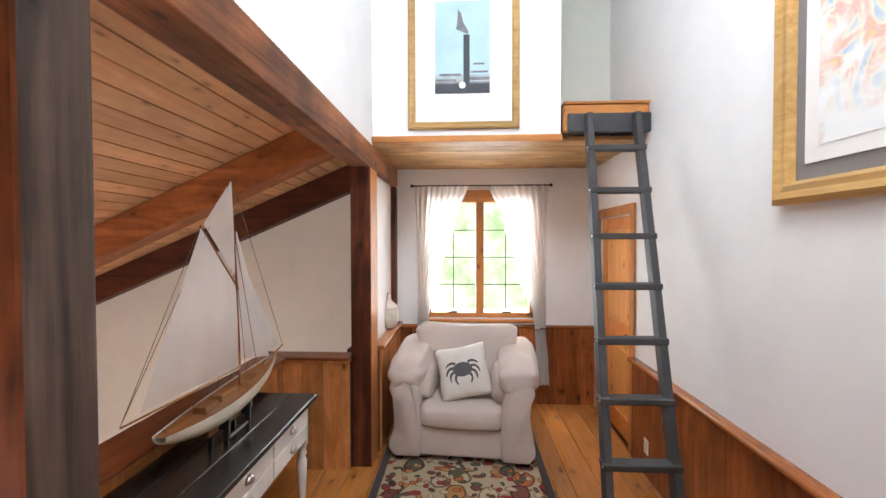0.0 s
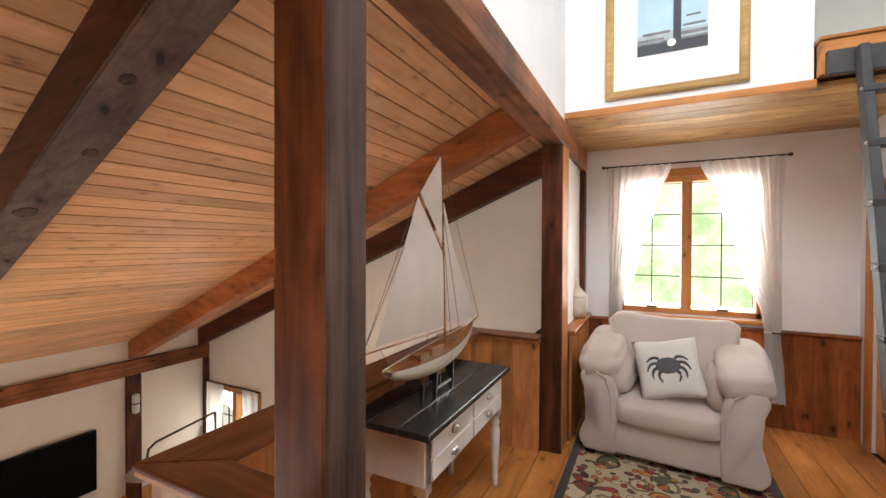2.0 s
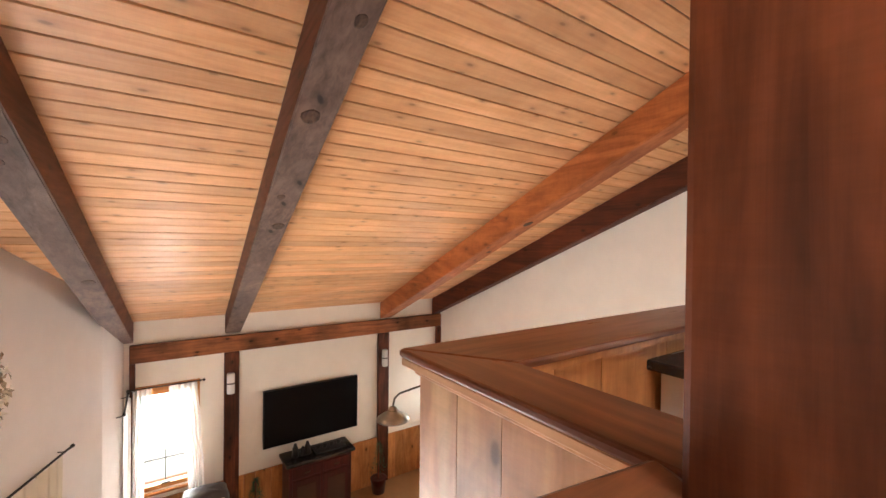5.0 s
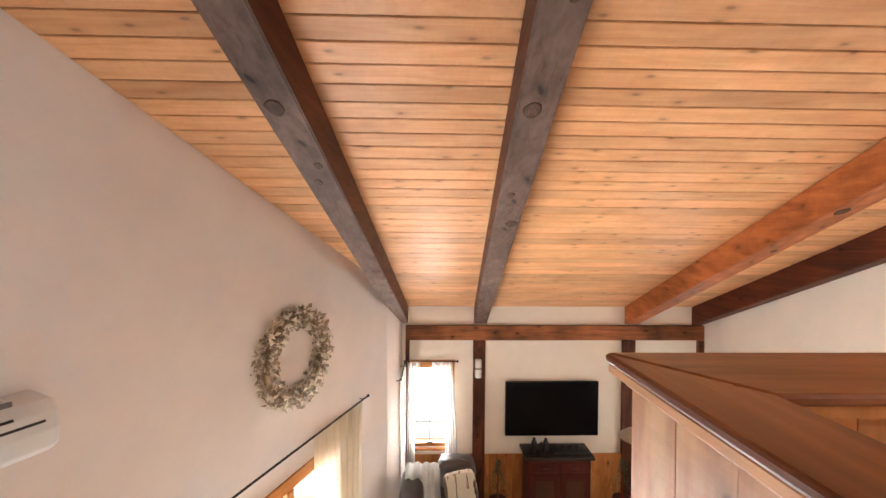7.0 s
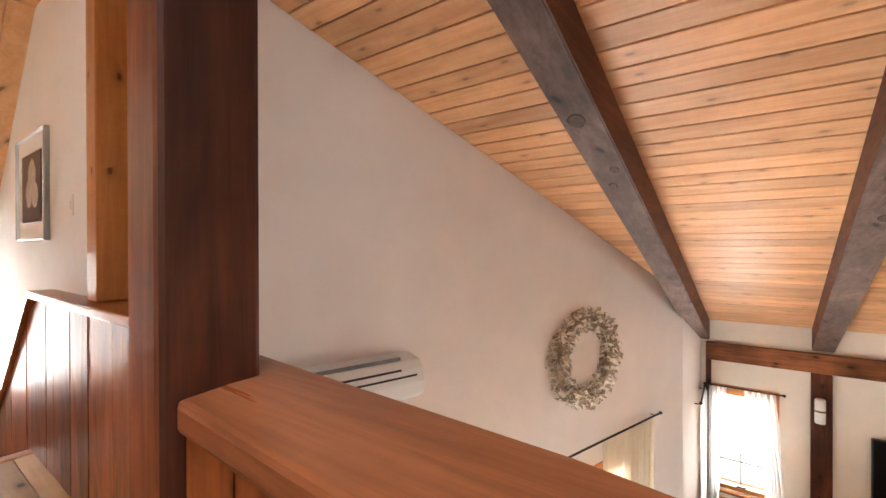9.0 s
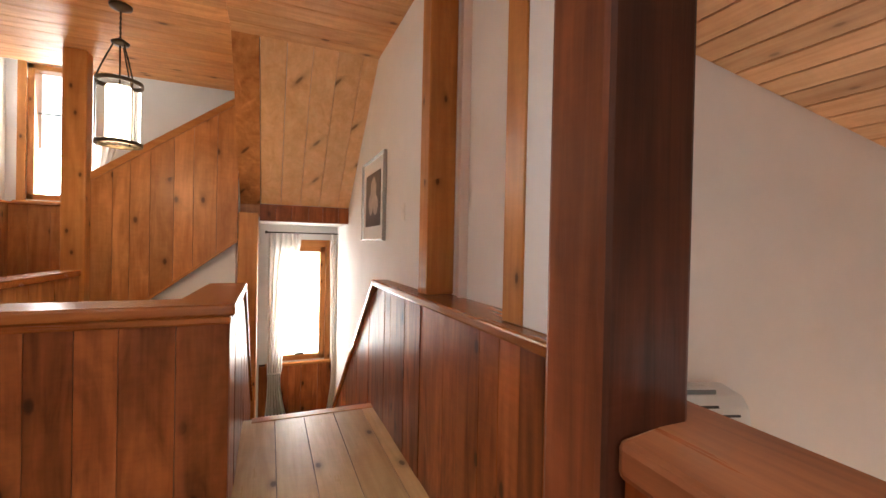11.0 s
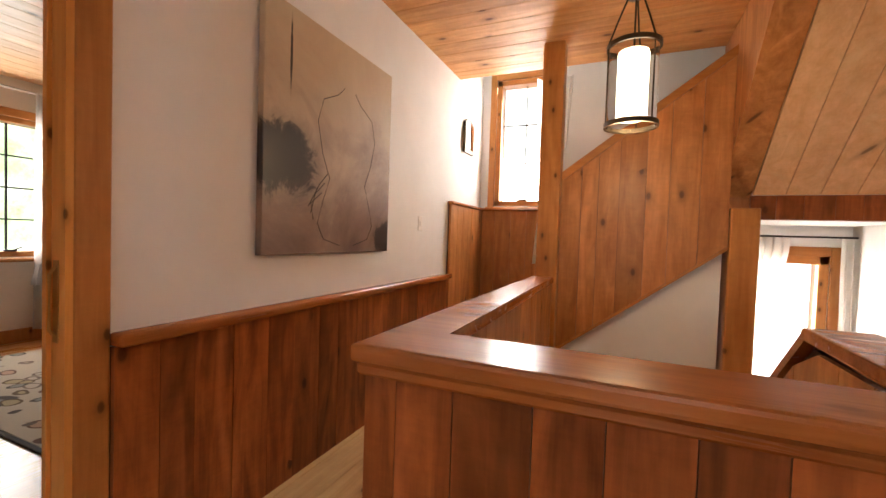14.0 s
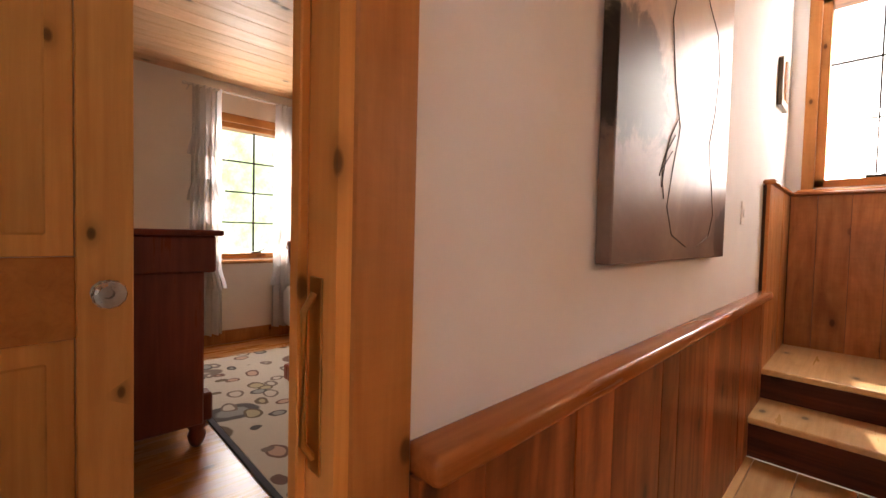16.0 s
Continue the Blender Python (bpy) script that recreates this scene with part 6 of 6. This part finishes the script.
# ---------- great room things ----------
SCREEN = paint("black_screen_glass", (0.004, 0.004, 0.005), 0.12, 0.1)
SCREEN.node_tree.nodes["Principled BSDF"].inputs["Specular IOR Level"].default_value = 0.12
o = T("television", "large flat black television on a cream wall", "television")
part("screen", B((-6.10, 2.57, -1.83), (-6.085, 4.02, -1.0)), SCREEN, o)
part("bezel", B((-6.15, 2.56, -1.842), (-6.10, 4.03, -0.988), 0.006), BLACK, o)
part("wall_mount", B((-6.18, 3.1, -1.55), (-6.15, 3.5, -1.25)), BLACK, o)
for y in (2.12, 4.50):
    o = T("wall_sconce", "small white cylinder sconce with a dark band", "wall light", "sconces on the timber posts")
    part("backplate", B((-6.114, y - 0.03, -0.86), (-6.10, y + 0.03, -0.66), 0.004), BRONZE, o)
    part("glass", LT([(0.045, -0.90), (0.05, -0.89), (0.05, -0.63), (0.045, -0.62)], (-6.04, y, 0), 16), CHALK, o, "", True)
    part("band", LT([(0.053, -0.765), (0.053, -0.745)], (-6.04, y, 0), 16), BRONZE, o)
DARKRED = wood("dark_red_cabinet", (0.10, 0.022, 0.018), (0.04, 0.01, 0.009), 'z', 0.35, 0.2, 0.1)
o = T("media_cabinet", "dark red wooden cabinet with drawers and doors", "cabinet")
part("body", B((-6.14, 2.84, LOW + 0.08), (-5.74, 3.78, -2.03), 0.008), DARKRED, o)
part("top", B((-6.15, 2.79, -2.03), (-5.70, 3.83, -1.98), 0.01, None, 2), BLACKWOOD, o)
for k in range(2):
    dr = part("drawer", B((-5.74, 2.88 + k * 0.45, -2.22), (-5.725, 3.29 + k * 0.45, -2.07), 0.004), DARKRED, o)
    part("pull", B((-5.725, 3.05 + k * 0.45, -2.16), (-5.71, 3.13 + k * 0.45, -2.145), 0.003), BRONZE, dr)
    dr = part("door", B((-5.74, 2.88 + k * 0.45, LOW + 0.12), (-5.725, 3.29 + k * 0.45, -2.25), 0.004), DARKRED, o)
    part("door_panel", B((-5.726, 2.95 + k * 0.45, LOW + 0.2), (-5.718, 3.22 + k * 0.45, -2.33), 0.004), GAP, dr)
for y in (2.9, 3.72):
    for x in (-6.1, -5.8):
        part("foot", B((x - 0.03, y - 0.03, LOW), (x + 0.03, y + 0.03, LOW + 0.08), 0.004), DARKRED, o)
for y, h, r in ((2.97, 0.20, 0.05), (3.15, 0.19, 0.05), (3.08, 0.13, 0.045)):
    bm = LT([(r, 0), (r * 1.05, 0.02), (r * 0.75, h * 0.45), (r * 0.85, h * 0.65), (r * 0.5, h * 0.8), (r * 0.45, h * 0.95), (0.01, h)], (-5.92, y, -1.98), 12)
    tagged(finish("figurine", bm, IRON, None, "", True), "small dark carved figurine on a cabinet", "figurine", "figurines on the cabinet")
o = T("set_top_tray", "low dark tray of black objects on the cabinet", "tray")
part("tray", B((-6.05, 3.25, -1.98), (-5.8, 3.72, -1.95), 0.005), BLACK, o)
for k in range(4):
    part("item", LT([(0.03, 0), (0.035, 0.03), (0.02, 0.05)], (-5.93, 3.31 + k * 0.11, -1.95), 10), BLACK, o)
LEAF = paint("dark_green_needles", (0.035, 0.09, 0.035), 0.6, 0.4, 20.0)
for y in (2.42, 4.33):
    o = T("potted_plant", "small dark green potted evergreen", "plant", "evergreens by the cabinet", pose(-5.9, y, LOW))
    part("pot", LT([(0.10, 0), (0.13, 0.22), (0.14, 0.24), (0.12, 0.24)], (0, 0, 0), 16), DARKRED, o, "", True)
    part("stem", RD((0, 0, 0.2), (0, 0, 0.78), 0.012, 6), MAHOG, o)
    bm = bmesh.new()
    rp = random.Random(int(y * 10))
    for k in range(420):
        f = rp.random() ** 0.7
        r = 0.17 * (1 - f) + 0.015
        a = rp.uniform(0, 6.28)
        p = Vector((r * rp.random() ** 0.5 * math.cos(a), r * rp.random() ** 0.5 * math.sin(a), 0.25 + f * 0.58))
        dd = Vector((math.cos(a), math.sin(a), rp.uniform(-0.2, 0.9))).normalized()
        sd = dd.cross(Vector((0, 0, 1))).normalized() * 0.008
        q = [bm.verts.new(v) for v in (p - sd, p + dd * 0.03 + sd * 0.8, p + dd * 0.065, p + sd)]
        bm.faces.new(q)
    part("foliage", bm, LEAF, o)
LEATHER = paint("dark_brown_leather", (0.045, 0.03, 0.027), 0.4, 0.3, 9.0, 0.3, 90.0)
o = T("sofa", "dark brown leather sofa seen from above", "sofa")
part("base", B((-5.55, 1.10, LOW + 0.06), (-3.7, 1.95, LOW + 0.42), 0.04, None, 3), LEATHER, o, "", True)
part("backrest", CU((-4.62, 1.15, LOW + 0.66), (0.92, 0.16, 0.36), 0.35), LEATHER, o, "", True)
part("arm", CU((-5.42, 1.60, LOW + 0.60), (0.16, 0.46, 0.24), 0.4), LEATHER, o, "", True)
part("arm", CU((-3.82, 1.60, LOW + 0.52), (0.16, 0.46, 0.2), 0.4), LEATHER, o, "", True)
for k in range(2):
    part("seat_cushion", CU((-5.0 + k * 0.78, 1.62, LOW + 0.47), (0.37, 0.38, 0.1), 0.35), LEATHER, o, "", True)
part("back_cushion", CU((-5.28, 1.74, LOW + 1.02), (0.16, 0.26, 0.20), 0.5, pucker=0.1), LEATHER, o, "", True)
bm = bmesh.new()
drape(bm, [(-1.66, -0.20, 0.22, 0.0), (-1.85, -0.22, 0.24, 0.10), (-2.5, -0.24, 0.26, 0.14)], waves=4, amp=0.02)
th = finish("throw_blanket", bm, LINEN, None, "", True)
th.matrix_world = pose(-5.0, 1.28, 0, 0, 0, 90)
tagged(th, "white woven throw over the sofa back", "blanket")
SPOT = floral("spotted_pillow_cloth", (0.70, 0.62, 0.50), [(0.22, 0.15, 0.10), (0.42, 0.30, 0.2), (0.30, 0.24, 0.19)], 11.0, 0.34)
o = T("sofa_pillow", "cream pillow with brown spots on the sofa", "pillow", "", pose(-4.98, 1.78, -1.98, 0, -8, 96))
part("cover", CU((0, 0, 0), (0.21, 0.06, 0.21), 0.35), SPOT, o, "", True)
o = T("arc_floor_lamp", "aged metal floor lamp with a swing arm and dish shade", "floor lamp")
part("base", LT([(0.16, 0), (0.16, 0.02), (0.03, 0.04)], (-4.9, 5.0, LOW), 20), BRONZE, o)
part("pole", RD((-4.9, 5.0, LOW), (-4.9, 5.0, -0.86), 0.014, 8), BRONZE, o)
part("arm", TB([(-4.9, 5.0, -1.0), (-4.9, 4.98, -0.86), (-4.95, 4.6, -0.93), (-5.0, 4.22, -1.0), (-5.0, 4.13, -1.06), (-5.0, 4.11, -1.16)], 0.016), BRONZE, o)
DISH = paint("brushed_metal_dish", (0.45, 0.40, 0.34), 0.35, 0.2, 8.0, 0.1, 60.0, 0.9)
part("shade", LT([(0.02, 0.19), (0.05, 0.18), (0.07, 0.12), (0.16, 0.075), (0.235, 0.02), (0.24, 0.0), (0.22, 0.012), (0.10, 0.06), (0.01, 0.07)], (-5.0, 4.11, -1.36), 28), DISH, o, "", True)
part("shade_cup", LT([(0.06, 0), (0.065, 0.05), (0.03, 0.09)], (-5.0, 4.11, -1.27), 16), BRONZE, o, "", True)

# wreath of small metallic leaves
SHELL = paint("champagne_foil", (0.80, 0.69, 0.54), 0.26, 0.4, 30.0, 0.2, 60.0, 0.5)
SHELL2 = paint("pale_shell", (0.86, 0.78, 0.66), 0.4, 0.3, 30.0, 0.2, 60.0, 0.1)
SHELL3 = paint("tarnished_foil", (0.36, 0.27, 0.17), 0.35, 0.4, 30.0, 0.2, 60.0, 0.6)
o = T("wreath", "round wreath of champagne-coloured metallic leaves", "wreath", "", on_wreath_wall(3.22, 0.17, 0.05) @ Matrix.Diagonal((1.08, 1, 1.06, 1)))
rw = random.Random(12)
for mat, cnt in ((SHELL, 560), (SHELL2, 420), (SHELL3, 170)):
    bm = bmesh.new()
    for k in range(cnt):
        a, b2 = rw.uniform(0, 2 * math.pi), rw.uniform(0, 2 * math.pi)
        rr = 0.095 * (0.45 + 0.6 * rw.random())
        R = 0.33 + rr * math.cos(b2)
        p = Vector((R * math.cos(a) * 1.10, min(0.045, rr * math.sin(b2)), R * math.sin(a)))
        dd = Vector((rw.uniform(-1, 1), rw.uniform(-1, 0.1), rw.uniform(-1, 1))).normalized()
        up = dd.orthogonal().normalized()
        up.rotate(Matrix.Rotation(rw.uniform(0, 6), 3, dd))
        s = rw.uniform(0.020, 0.040)
        sdv = dd.cross(up) * 0.5
        bm.faces.new([bm.verts.new(p + v * s) for v in (-up, sdv + dd * 0.3, up, -sdv + dd * 0.3)])
    part("leaves", bm, mat, o)
bm = bmesh.new()
tube(bm, [(0.363 * math.cos(q * 0.3142), 0, 0.33 * math.sin(q * 0.3142)) for q in range(21)], 0.022, 8)
part("ring", bm, SHELL3, o)

ACW = paint("white_appliance_plastic", (0.74, 0.73, 0.71), 0.35, 0.03)
ACG = paint("grey_grille", (0.16, 0.155, 0.15), 0.5, 0.1)
AC_SLOT = paint("dark_slot", (0.02, 0.018, 0.018), 0.6, 0.2, 20.0)
o = T("air_conditioner", "white wall-mounted air conditioner with a dark louvre", "air conditioner", "", on_wreath_wall(0.95, 0.255, 0.0) @ pose(0, 0, 0, 0, 0, 180))
part("housing", PR([(0.002, 0.0), (0.15, 0.0), (0.195, 0.035), (0.205, 0.11), (0.19, 0.185), (0.15, 0.232), (0.002, 0.25)], 'x', -0.42, 0.42, 0.006), ACW, o)
part("louvre", PR([(0.190, 0.148), (0.2005, 0.146), (0.1985, 0.156), (0.188, 0.158)], 'x', -0.38, 0.39), AC_SLOT, o)
part("louvre", PR([(0.176, 0.186), (0.1920, 0.1855), (0.1845, 0.1955), (0.172, 0.194)], 'x', -0.28, 0.39), AC_SLOT, o)
part("vent", B((-0.30, 0.03, 0.232), (0.38, 0.14, 0.254)), ACG, o)
for k in range(5):
    part("vent_slat", B((-0.30, 0.04 + k * 0.021, 0.254), (0.38, 0.047 + k * 0.021, 0.258)), ACW, o)
part("end_cap", PR([(0.004, 0.005), (0.148, 0.005), (0.19, 0.04), (0.20, 0.11), (0.185, 0.18), (0.145, 0.226), (0.004, 0.245)], 'x', -0.432, -0.42), ACW, o)
